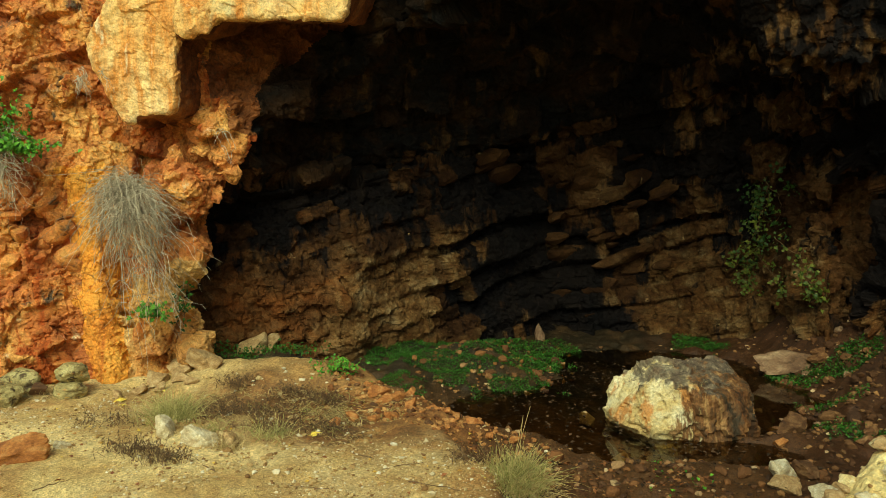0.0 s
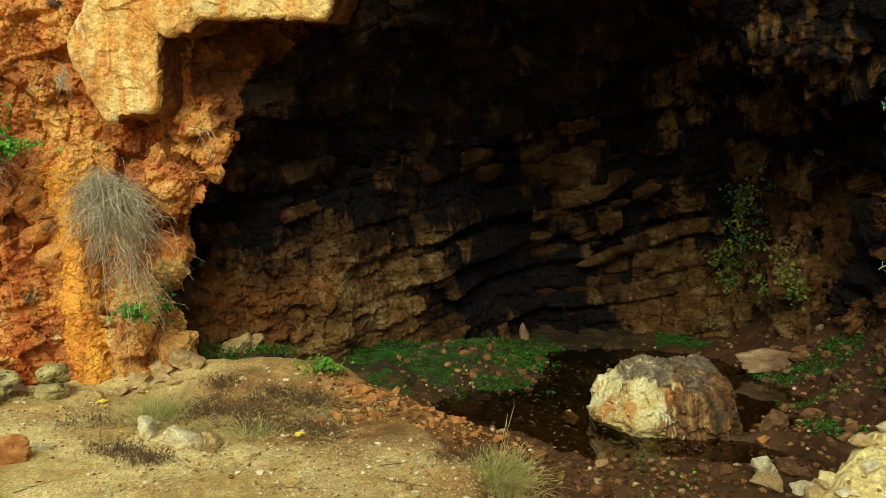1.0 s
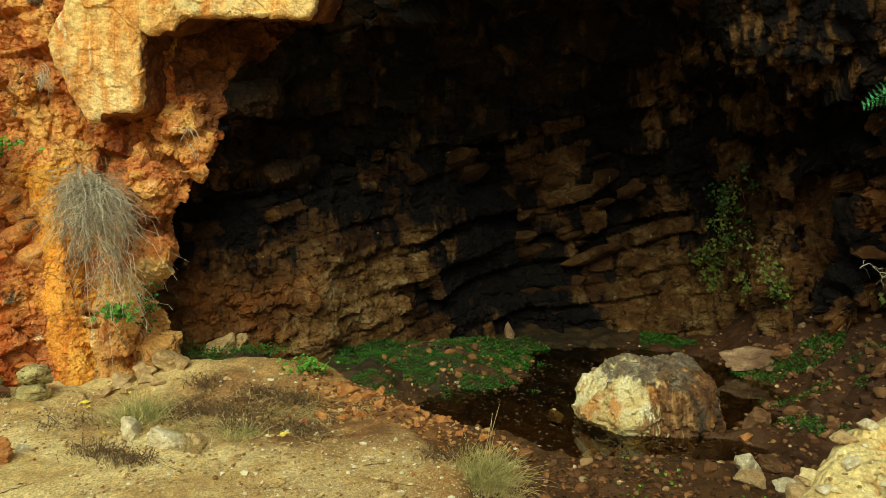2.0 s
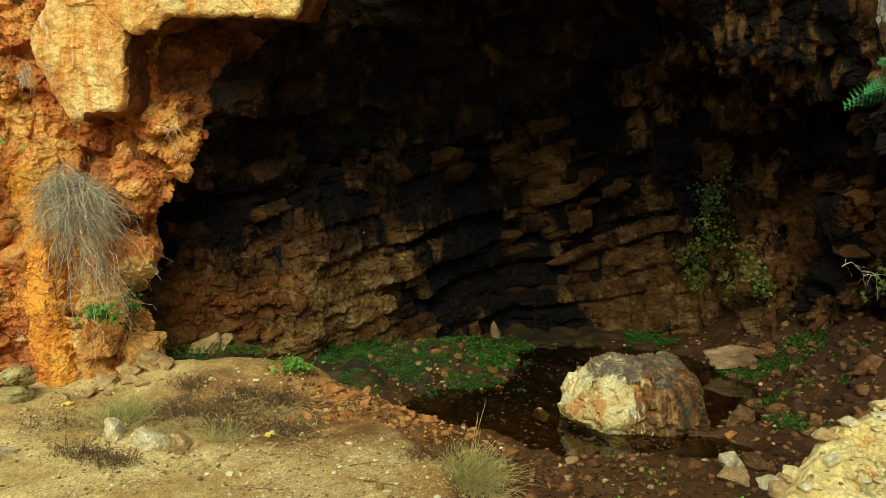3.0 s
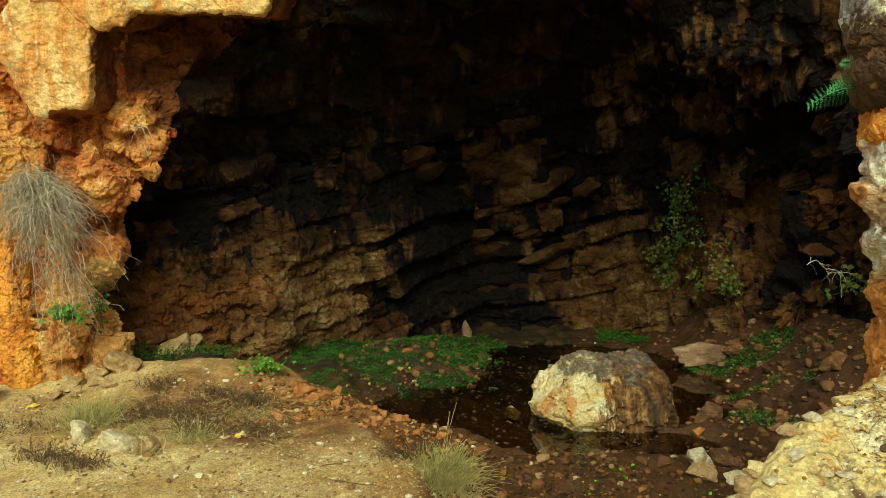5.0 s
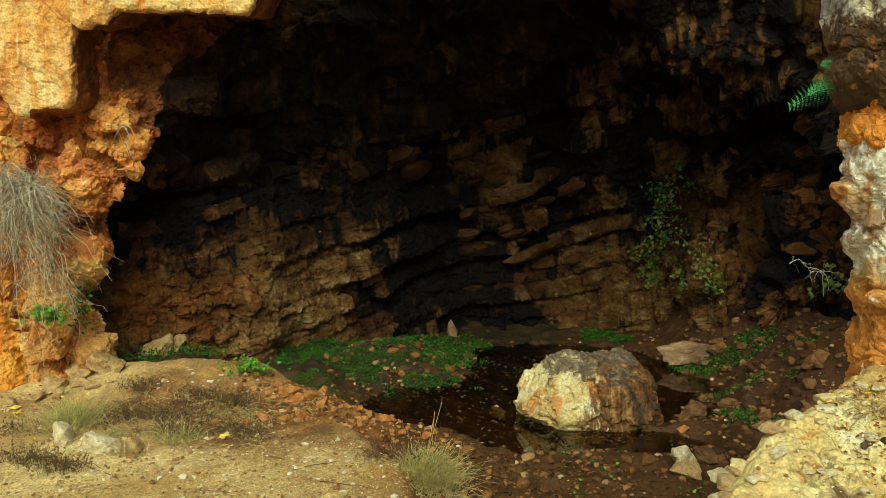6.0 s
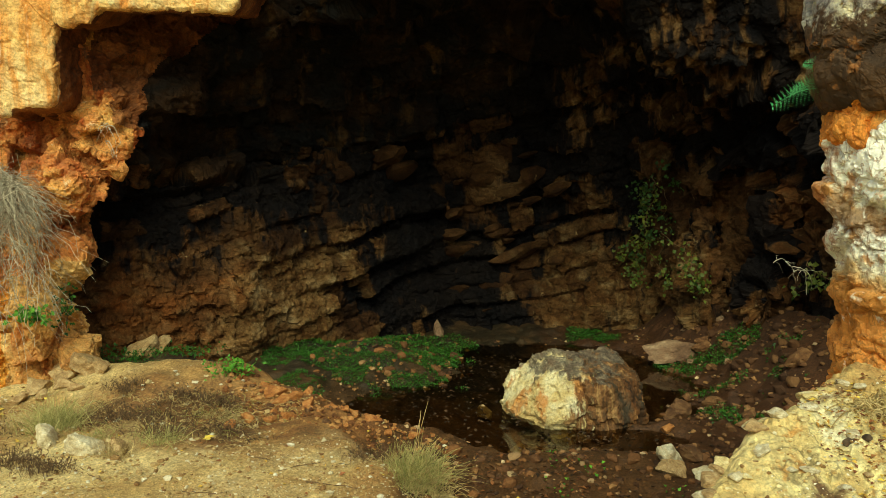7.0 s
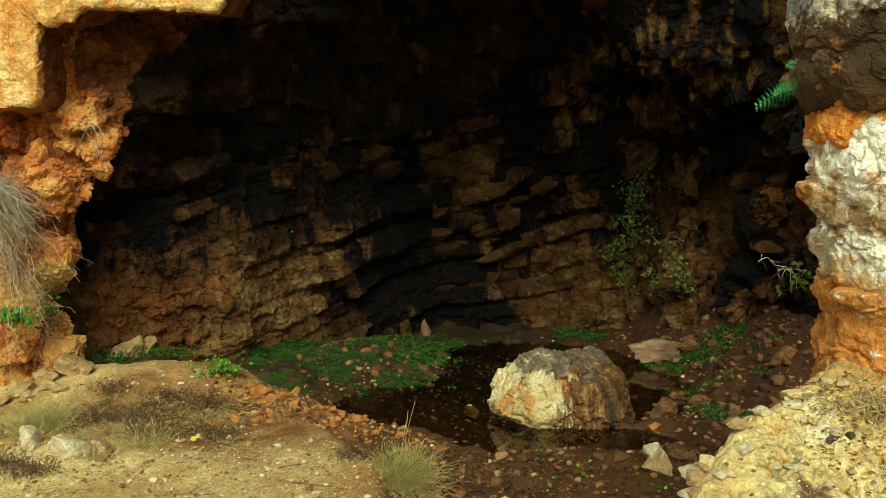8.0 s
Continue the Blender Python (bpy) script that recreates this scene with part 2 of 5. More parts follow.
RED, ORANGE, OCHRE, YELLOW, CREAM = (0.30, 0.08, 0.025), (0.50, 0.18, 0.045), (0.66, 0.34, 0.09), (0.76, 0.52, 0.18), (0.82, 0.70, 0.42)
m_cliff = rock_material("orange_cliff_rock", [(0.36, RED), (0.49, ORANGE), (0.61, OCHRE), (0.75, YELLOW)], streak=[((0.36, 0.08, 0.014), 0.55, 0.64)], crust=[((0.09, 0.06, 0.035), 2.6, 0.59, 0.67), (CREAM, 3.5, 0.63, 0.72)], relief=1.3, fine=(0.6, 1.4))
m_fin = rock_material("orange_limestone", [(0.30, ORANGE), (0.46, (0.68, 0.28, 0.04)), (0.66, (0.74, 0.38, 0.07)), (0.8, YELLOW)], streak=[((0.45, 0.13, 0.02), 0.55, 0.68)], relief=1.0, fine=(0.6, 1.3))
# red rock with the overhang's shade put into its colour
m_shade_red = rock_material("shaded_red_rock", [(0.30, (0.06, 0.018, 0.007)), (0.46, (0.15, 0.045, 0.012)), (0.60, (0.27, 0.095, 0.025)), (0.76, (0.42, 0.19, 0.06))], relief=1.3, fine=(0.5, 1.35))
m_foot = rock_material("tan_cliff_foot_rock", [(0.30, (0.42, 0.16, 0.04)), (0.46, (0.58, 0.30, 0.085)), (0.62, (0.66, 0.42, 0.15)), (0.78, (0.72, 0.54, 0.25))], streak=[((0.40, 0.12, 0.02), 0.57, 0.68)], relief=1.2, fine=(0.55, 1.3))
m_slab = rock_material("ochre_limestone", [(0.30, (0.62, 0.33, 0.10)), (0.43, (0.73, 0.45, 0.15)), (0.58, (0.79, 0.54, 0.22)), (0.74, (0.84, 0.68, 0.38))], streak=[((0.60, 0.24, 0.045), 0.48, 0.60), ((0.84, 0.70, 0.40), 0.60, 0.68)], crust=[((0.34, 0.12, 0.03), 2.4, 0.57, 0.64), ((0.60, 0.50, 0.24), 1.6, 0.58, 0.68)], relief=1.3, crack=0.0, fine=(0.6, 1.28))
# cave limestone, much darker than the cliff: the gloom is in its colour
m_cave = rock_material("shaded_cave_rock", [(0.30, (0.012, 0.006, 0.003)), (0.44, (0.034, 0.015, 0.006)), (0.57, (0.070, 0.033, 0.012)), (0.72, (0.15, 0.088, 0.038))], crust=[((0.30, 0.21, 0.10), 4.2, 0.64, 0.72)], rough=0.9, relief=1.2, spec=0.08, crack=0.3, fine=(0.5, 1.4), beds=[(0.32, (0.045, 0.017, 0.005)), (0.44, (0.105, 0.047, 0.014)), (0.54, (0.165, 0.092, 0.033)), (0.62, (0.25, 0.16, 0.07)), (0.74, (0.37, 0.28, 0.145))])
# roof rock darker still: its shade is part of the colour
m_ceiling = rock_material("shaded_ceiling_rock", streak=[((0.085, 0.045, 0.015), 0.56, 0.70)], spec=0.08, stops=[(0.3, (0.012, 0.008, 0.005)), (0.48, (0.024, 0.013, 0.007)), (0.62, (0.045, 0.023, 0.010)), (0.78, (0.09, 0.045, 0.018))], crust=[((0.010, 0.009, 0.008), 0.9, 0.44, 0.54)], rough=0.85, relief=1.2, fine=(0.45, 1.4))


# ---- the rock: a hill with the cave hollowed out ----
CAVE, REACH = (0.6, 10.2, -0.3), (5.0, 4.75, 5.6)


def cave_shell(p):
    x = (p[:, 0] - CAVE[0] - 0.11 * np.clip(p[:, 2], -1, 6)) / REACH[0]
    y, z = (p[:, 1] - CAVE[1]) / REACH[1], (p[:, 2] - CAVE[2]) / REACH[2]
    return (np.sqrt(x * x + y * y + z * z) - 1) * 4.8


def blob(p, c, r):
    q = (p - np.array(c)) / np.array(r)
    return (1 - np.sqrt((q * q).sum(1))) * min(r)


def fin_at(x, z):
    """Across the leaning orange fin: nothing on its crest, below nought on its broad side."""
    return x + 5.12 - 0.15 * (2.6 - z)


def front(x, z):
    y = 9.92 + 0.33 * np.clip(x + 4.3, -3.5, 0) - 1.1 * np.clip(x - 3.6, 0, 4)
    u = fin_at(x, z)
    y = y - 0.34 * step(-0.42, 0.0, u) * step(0.15, 0.05, u) * step(2.85, 2.5, z) + 0.10 * np.clip(z - 2.5, -2.5, 3)
    y = y + 0.65 * step(2.75, 3.35, z) * step(-3.55, -3.0, x) * step(6, 5, z)
    return y - 1.5 * step(4.5, 5.3, z) * step(-1.7, -0.6, x)


def rock_field(p):
    x, y, z = p[:, 0], p[:, 1], p[:, 2]
    hill = np.minimum(np.minimum(y - front(x, z), 16.4 - y - 0.10 * z), np.minimum(x + 9.3 - 0.15 * z, 8.6 - x))
    hill = np.minimum(hill, 7.2 - z + 0.1 * x - 0.12 * (y - 10))
    hill = hill + 0.22 * fbm(p * 0.45, 3, 3)
    f = np.minimum(hill, np.maximum(cave_shell(p) + 0.30 * fbm(p * 0.6, 3, 8) * step(10.0, 11.5, y), z - 4.6 - 0.38 * np.clip(y - 8.2, -3, 9) - 0.1 * x))
    f = np.maximum(f, blob(p, (4.5, 10.7, 4.85), (1.75, 1.3, 1.45)))
    f = np.maximum(f, blob(p, (-0.6, 12.2, 5.6), (2.4, 0.7, 1.0)))
    # a buttress of bedded rock on the near side of the cave, with an upright corner
    lean = 0.10 * np.clip(z - 0.7, 0, 3) + 0.06 * fbm(p * 1.2, 3, 9)
    spur = np.minimum((y - 10.45 - 0.42 * (x + 4.4)) * 0.92, (y - 11.25) * 0.66 - (x + 2.35) * 0.75) - lean
    f = np.maximum(f, np.minimum(spur, 3.0 + 0.2 * x - z))
    # the jutting rim of the cave mouth, its tooth and its rounded foot
    for c, r in (((-3.62, 10.25, 3.02), (0.45, 0.55, 0.50)), ((-3.42, 10.75, 3.62), (0.68, 0.60, 0.60)), ((-3.98, 9.80, 1.50), (0.31, 0.40, 0.24)), ((-4.28, 9.72, 0.45), (0.50, 0.42, 0.80)), ((-4.00, 9.85, 2.30), (0.42, 0.45, 0.36))):
        f = np.maximum(f, blob(p, c, r))
    # hollows and upright ribs in the far side wall
    f = np.minimum(f, -blob(p, (4.98, 11.8, 1.9), (0.30, 1.0, 0.85)))
    f = np.minimum(f, -blob(p, (4.30, 12.3, 1.1), (0.20, 0.8, 0.50)))
    for c, r in (((4.60, 12.35, 0.6), (0.26, 0.60, 1.35)), ((5.10, 10.9, 1.70), (0.17, 0.35, 0.50)), ((5.34, 10.4, 1.35), (0.22, 0.35, 0.45)), ((5.0, 11.1, 0.75), (0.35, 0.5, 0.5))):
        f = np.maximum(f, blob(p, c, r))
    return np.minimum(f, -blob(p, (-4.52, 9.5, 1.75), (0.40, 0.30, 0.70)))


def build_rock():
    h = 0.1
    low, high = np.array([-9.9, 5.2, -1.2]), np.array([9.2, 17.0, 8.2])
    dims = ((high - low) / h).astype(int) + 1
    # coarse field first; the fine one only near the surface
    gx, gy, gz = (low[k] + h * np.arange(dims[k]) for k in range(3))
    P = np.stack(np.meshgrid(gx, gy, gz, indexing="ij"), -1).reshape(-1, 3)
    f = np.empty(len(P), np.float32)
    for s in range(0, len(P), 400000):
        f[s:s + 400000] = rock_field(P[s:s + 400000])
    f = f.reshape(dims)
    f[0], f[-1], f[:, 0], f[:, -1], f[:, :, 0], f[:, :, -1] = (-0.5,) * 6
    v, q = nets(f, low, h)
    v = relax(v, q, 2)
    c = v[q].mean(1)
    inside = cave_shell(c) < 0.9 + 1.3 * ((c[:, 0] > 3.5) & (c[:, 1] < 11) & (c[:, 2] < 5))
    near = (inside & (c[:, 1] > 7.0) & (c[:, 1] < 15.9)) | ((c[:, 0] > -6.9) & (c[:, 0] < -1.0) & (c[:, 1] < 11) & (c[:, 2] < 5.3))
    near &= (c[:, 2] > -0.55) & (c[:, 2] < 5.9)
    rest = only(v, q[~near])
    fv, fq = only(v, q[near])
    fv, fq = split(fv, fq)
    fv = relax(fv, fq, 1)
    return rest, *split(fv, fq)


def blocks_of(a, b, seed, thick=(0.22, 0.62), wide=(0.45, 1.3)):
    """Bedded blocks over (a, b): each point's push, its nearness to a bed joint and to an upright one (0 to 1), and a random number for its block."""
    r = np.random.default_rng(seed)
    beds = np.cumsum(r.uniform(*thick, 240)) - 12
    k = np.clip(np.searchsorted(beds, b), 1, 239)
    lo, hi = beds[k - 1], beds[k]
    joint_b = np.maximum(np.minimum(b - lo, hi - b), 0)
    cut = np.cumsum(r.uniform(*wide, 240)) - 22
    a2 = a + 3.7 * r.uniform(0, 1, 240)[k] + 0.25 * (b - lo)
    j = np.clip(np.searchsorted(cut, a2), 1, 239)
    joint_a = np.maximum(np.minimum(a2 - cut[j - 1], cut[j] - a2), 0)
    one = hash01(k, j, k * 0, seed)
    push = (one - 0.5) * 0.26 + (hash01(k, k * 0, k * 0, seed + 5) - 0.5) * 0.24
    push = push + (a2 - (cut[j - 1] + cut[j]) / 2) * (hash01(k, j, k * 0 + 1, seed) - 0.5) * 0.40
    push = push - (b - (lo + hi) / 2) * (hash01(k, j, k * 0 + 2, seed) - 0.15) * 0.70
    return push, np.exp(-joint_b / 0.03), np.exp(-joint_a / 0.02), one


def warped(v, freq, amount, seed):
    return v + amount * np.stack([fbm(v * freq, 3, seed), fbm(v * freq, 3, seed + 1), fbm(v * freq, 3, seed + 2)], 1)


def carve_cave(v):
    """How far each point of the cave wall stands out, and how pale, stained and rusty its block is; gloom is mixed into
    the stain.
    """
    x, y, z = v.T
    w = warped(v, 0.9, 0.05, 21)
    turn = np.arctan2(w[:, 0] - CAVE[0], w[:, 1] - 9.0) * 4.8
    dip = w[:, 2] * 0.97 - 0.24 * w[:, 0] + 0.16 * fbm(v * 0.35, 2, 25)
    push, jb, ja, one = blocks_of(turn, dip, 31, (0.13, 0.46), (0.25, 0.85))
    less, jb2, ja2, two = blocks_of(turn + 0.1 * dip, dip + 0.03 * turn, 47, (0.06, 0.18), (0.10, 0.34))
    broken = step(-0.15, 0.25, fbm(v * 0.8, 3, 52))
    bedded = push - 0.06 * jb - 0.05 * ja + broken * (0.24 * less - 0.025 * jb2 - 0.02 * ja2)
    hung = facets(w, (0.9, 0.9, 0.5), 12, 0.45, 0.5, 0.1) * step(3.0, 2.0, x) + facets(w, (0.5, 0.5, 1.1), 13, 0.30, 0.30, 0.06) * step(2.0, 3.0, x)
    flutes = 0.10 * np.abs(fbm(w * np.array([3.2, 3.2, 0.35]), 3, 45)) * step(2.0, 3.2, x)
    low = step(4.5, 3.5, z)
    east = step(3.2, 4.0, x + 0.3 * fbm(v * 0.7, 2, 53)) * low
    clast = step(-2.40, -2.75, x) * step(1.9, 1.3, z)
    upright, lumpy = np.zeros(len(v)), np.zeros(len(v))
    e, c = east > 0.01, clast > 0.01
    upright[e] = facets(w[e], (0.36, 0.5, 0.85), 17, 0.50, 0.50, 0.07) + facets(w[e], (0.15, 0.2, 0.34), 18, 0.40, 0.45, 0.06)
    lumpy[c] = facets(w[c], (0.20, 0.24, 0.22), 19, 0.30, 0.40, 0.06) + 0.03 * fbm(v[c] * 5, 4, 20)
    calm = 1 - 0.55 * step(0.2, 0.5, np.minimum(2.0 + 0.20 * x - z, -0.9 - x))
    edge = np.exp(-((x + 2.30 + 0.08 * fbm(v * 1.5, 2, 58)) / 0.17) ** 2) * step(1.9, 1.2, z)
    panel = facets(w, (0.30, 0.4, 0.8), 59, 0.22, 0.25, 0.05) * edge
    out = 0.10 * edge + panel + low * (1 - east) * (1 - clast) * (1 - edge) * calm * bedded + east * upright + clast * lumpy + (1 - low) * hung - flutes
    out = out + facets(w, (0.34, 0.34, 0.20), 14, 0.10, 0.20, 0.03)
    drift = fbm(v * 0.9, 3, 5)
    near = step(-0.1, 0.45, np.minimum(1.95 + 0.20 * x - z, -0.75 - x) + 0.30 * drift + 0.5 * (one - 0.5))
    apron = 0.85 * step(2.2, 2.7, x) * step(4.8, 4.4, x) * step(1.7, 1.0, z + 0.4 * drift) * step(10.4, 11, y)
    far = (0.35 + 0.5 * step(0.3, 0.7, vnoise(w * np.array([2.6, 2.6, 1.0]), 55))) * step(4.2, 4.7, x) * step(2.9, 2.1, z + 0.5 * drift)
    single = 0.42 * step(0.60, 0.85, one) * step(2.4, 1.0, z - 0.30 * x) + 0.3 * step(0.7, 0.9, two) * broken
    # streaked hanging rock, lightened in colour for daylight from the mouth
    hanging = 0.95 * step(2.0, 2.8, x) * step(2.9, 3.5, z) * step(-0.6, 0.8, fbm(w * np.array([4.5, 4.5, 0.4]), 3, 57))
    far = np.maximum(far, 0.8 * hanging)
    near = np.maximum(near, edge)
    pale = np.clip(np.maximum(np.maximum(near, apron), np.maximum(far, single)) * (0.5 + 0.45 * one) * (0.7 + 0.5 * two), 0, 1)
    # black block stains, doubling as painted gloom outside the lighter zones
    stain_gloom = step(-0.50, 0.20, fbm(w * np.array([0.9, 0.9, 0.5]), 4, 29) + 0.9 * (0.5 - one)) * (1 - 0.93 * near) * (1 - 0.8 * apron) * (1 - 0.7 * hanging) * (1 - 0.55 * step(-0.8, -1.6, x) * step(2.1, 1.3, z - 0.3 * x - 0.7))
    rust = np.maximum(step(-2.2, -2.9, x + 0.3 * drift), 0.75 * step(4.3, 4.9, x))
    return out, pale, stain_gloom, rust


def carve_cliff(v):
    w = warped(v, 1.6, 0.06, 51)
    u = fin_at(v[:, 0], v[:, 2])
    fin = step(-0.42, -0.25, u) * step(0.16, 0.06, u) * step(2.9, 2.5, v[:, 2])
    out = facets(w, (0.50, 0.6, 0.42), 61, 0.42, 0.42, 0.06) - 0.10 * np.exp(-np.abs(fbm(w * np.array([1.1, 1.1, 0.7]), 4, 66)) / 0.03) + facets(warped(v, 3, 0.03, 58), (0.19, 0.22, 0.17), 71, 0.26, 0.38, 0.05)
    return (1 - 0.85 * fin) * out + 0.02 * fbm(v * 3.2, 3, 81)


def seams(faces, n):
    """True for the points on an open edge."""
    e = np.stack([faces, np.roll(faces, -1, 1)], -1).reshape(-1, 2).astype(np.int64)
    e.sort(axis=1)
    key, count = np.unique(e[:, 0] * n + e[:, 1], return_counts=True)
    key = key[count == 1]
    out = np.zeros(n, bool)
    out[key // n] = out[key % n] = True
    return out


rest, rv, rq = build_rock()


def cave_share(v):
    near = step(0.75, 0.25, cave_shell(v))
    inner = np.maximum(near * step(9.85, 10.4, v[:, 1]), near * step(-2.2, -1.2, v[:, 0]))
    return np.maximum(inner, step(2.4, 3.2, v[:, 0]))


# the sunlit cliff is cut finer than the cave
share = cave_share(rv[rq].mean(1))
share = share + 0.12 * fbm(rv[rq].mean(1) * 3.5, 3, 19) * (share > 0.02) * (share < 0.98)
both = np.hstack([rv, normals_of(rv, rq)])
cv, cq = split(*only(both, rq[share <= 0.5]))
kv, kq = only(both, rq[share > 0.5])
for both, faces, tag in ((cv, cq, "cliff"), (kv, kq, "cave")):
    verts, nrm = both[:, :3].copy(), both[:, 3:]
    inside = cave_share(verts)
    push, look_of = np.zeros(len(verts)), np.zeros((len(verts), 3))
    a, b = inside > 0.001, inside < 0.999
    carved = carve_cave(verts[a])
    push[a] += carved[0] * inside[a]
    look_of[a] = np.stack(carved[1:], 1)
    push[b] += carve_cliff(verts[b]) * (1 - inside[b])
    verts += nrm * push[:, None]
    # ease the broken edges, then roughen the faces; the seam between the two meshes stays as it is
    seam = seams(faces, len(verts))
    eased = relax(verts, faces, 2 if tag == "cliff" else 1)
    verts = np.where(seam[:, None], verts, eased)
    rough = facets(verts, (0.06, 0.06, 0.05), 73, 0.26, 0.40, 0.0) + 0.008 * fbm(verts * 14, 3, 82) if tag == "cliff" else facets(verts, (0.11, 0.11, 0.08), 15, 0.18, 0.32, 0.0)
    verts = verts + np.where(seam, 0, rough)[:, None] * np.where(seam[:, None], nrm, normals_of(verts, faces))
    centre = verts[faces].mean(1)
    if tag == "cliff":
        cliff = solid("cliff", verts, faces, m_cliff, smooth=False)
        u = fin_at(centre[:, 0], centre[:, 2]) + 0.06 * fbm(centre * 4, 3, 83)
        ridge = (u > -0.34) & (u < 0.14) & (centre[:, 2] < 2.62 + 0.15 * fbm(centre * 3, 3, 84))
        foot = (centre[:, 0] > -4.75) & (centre[:, 2] < 1.25 + 0.3 * fbm(centre * 3, 3, 85))
        cliff.data.materials.append(m_fin)
        cliff.data.materials.append(m_foot)
        cliff.data.materials.append(m_shade_red)
        # recess below the lip: red rock, tinted darker in place of shade
        red_shade = (centre[:, 0] > -3.75) & (centre[:, 2] > 3.15 - 0.5 * (centre[:, 0] + 3.5) + 0.35 * fbm(centre * 2.2, 4, 86))
        cliff.data.polygons.foreach_set("material_index", np.where(ridge, 1, np.where(foot, 2, np.where(red_shade, 3, 0))).astype(np.int32))
        tagged(cliff, "rugged orange and ochre limestone cliff with red earth", "cliff", kind="structure")
        continue
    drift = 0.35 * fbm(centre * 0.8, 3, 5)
    # upper wall shares the roof's dark colour, standing in for shade there
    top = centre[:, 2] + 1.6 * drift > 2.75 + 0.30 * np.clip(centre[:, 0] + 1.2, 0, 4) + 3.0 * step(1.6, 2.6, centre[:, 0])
    wall = np.hstack([verts, look_of])
    wv, wq = only(wall, faces[~top])
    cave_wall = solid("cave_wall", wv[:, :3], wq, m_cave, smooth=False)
    for k, word in enumerate(("pale", "stain_gloom", "rust")):
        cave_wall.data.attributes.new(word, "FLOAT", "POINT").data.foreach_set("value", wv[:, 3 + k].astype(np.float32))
    wall_points = wv[wv[:, 0] > 2.8, :3]
    tagged(cave_wall, "bedded rock wall coloured dark for shade, with paler blocks low down", "cave wall", kind="structure")
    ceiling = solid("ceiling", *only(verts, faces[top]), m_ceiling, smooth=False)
    tagged(ceiling, "uneven rock roof of the cave, coloured dark for shade", "cave ceiling", kind="structure")
hill = solid("hill", *rest, m_cliff)
tagged(hill, "rocky hill behind and above the cave mouth", "hill", kind="structure")


# ---- ground ----
WATER = -0.40


def ground_height(x, y):
    p = np.stack([x, y, x * 0], -1).reshape(-1, 3)
    n1, n2 = fbm(p * 0.7, 4, 101).reshape(x.shape), fbm(p * 4.0, 4, 102).reshape(x.shape)
    z = 0.8 * step(4.6, 1.4, y) * step(3.5, 1.5, np.abs(x - 0.8)) * step(-8, -3, y)
    edge = 0.32 - 0.42 * np.clip(y - 6.2, 0, 4) - 0.9 * np.clip(y - 8.95, 0, 1.5) + 0.22 * n1
    low = step(-0.40, 0.35, x - edge) * step(3.8, 5.0, y) * step(17, 14, y)
    z = z - 0.34 * low
    bowl = step(1.12, 0.7, np.sqrt(((x - 1.75) / 2.75) ** 2 + ((y - 11.1) / 2.2) ** 2) + 0.14 * n1)
    bowl = np.maximum(bowl, step(1.1, 0.5, np.sqrt(((x - 2.35) / 0.8) ** 2 + ((y - 8.3) / 0.55) ** 2)))
    bowl = np.maximum(bowl, step(1.12, 0.75, np.sqrt(((x - 1.5) / 2.4) ** 2 + ((y - 9.9) / 1.75) ** 2) + 0.16 * n1))
    z = z - 0.22 * bowl
    z = z + 0.34 * np.exp(-(((x + 0.6) / 1.35) ** 2 + ((y - 11.6) / 1.15) ** 2))
    z = z + 0.40 * step(-0.7, -3.2, x) * step(9.9, 13.4, y)
    z = z + 0.26 * np.exp(-(((x + 2.75) / 1.15) ** 2 + ((y - 9.25) / 0.72) ** 2) ** 1.4)
    z = z + 0.85 * step(3.8, 5.4, x) * step(6.5, 9.0, y) + 0.15 * step(3.2, 4.6, x) * step(11, 13, y)
    rough = 0.022 * n2 * (0.5 + low + step(7.6, 8.4, y))
    return z + 0.045 * n1 + rough


def spaced(fine_from, fine_to, h, ends):
    mid = np.arange(fine_from, fine_to, h)
    grow = h * np.cumsum(1.12 ** np.arange(1, 75))
    grow = grow[grow < ends]
    return np.concatenate([fine_from - grow[::-1], mid, mid[-1] + grow])


def ground_z(x, y):
    return float(ground_height(np.array([float(x)]), np.array([float(y)]))[0])


gx, gy = spaced(-6.6, 5.4, 0.03, 400), spaced(5.2, 14.6, 0.03, 400)
GX, GY = np.meshgrid(gx, gy, indexing="ij")
GZ = ground_height(GX, GY)


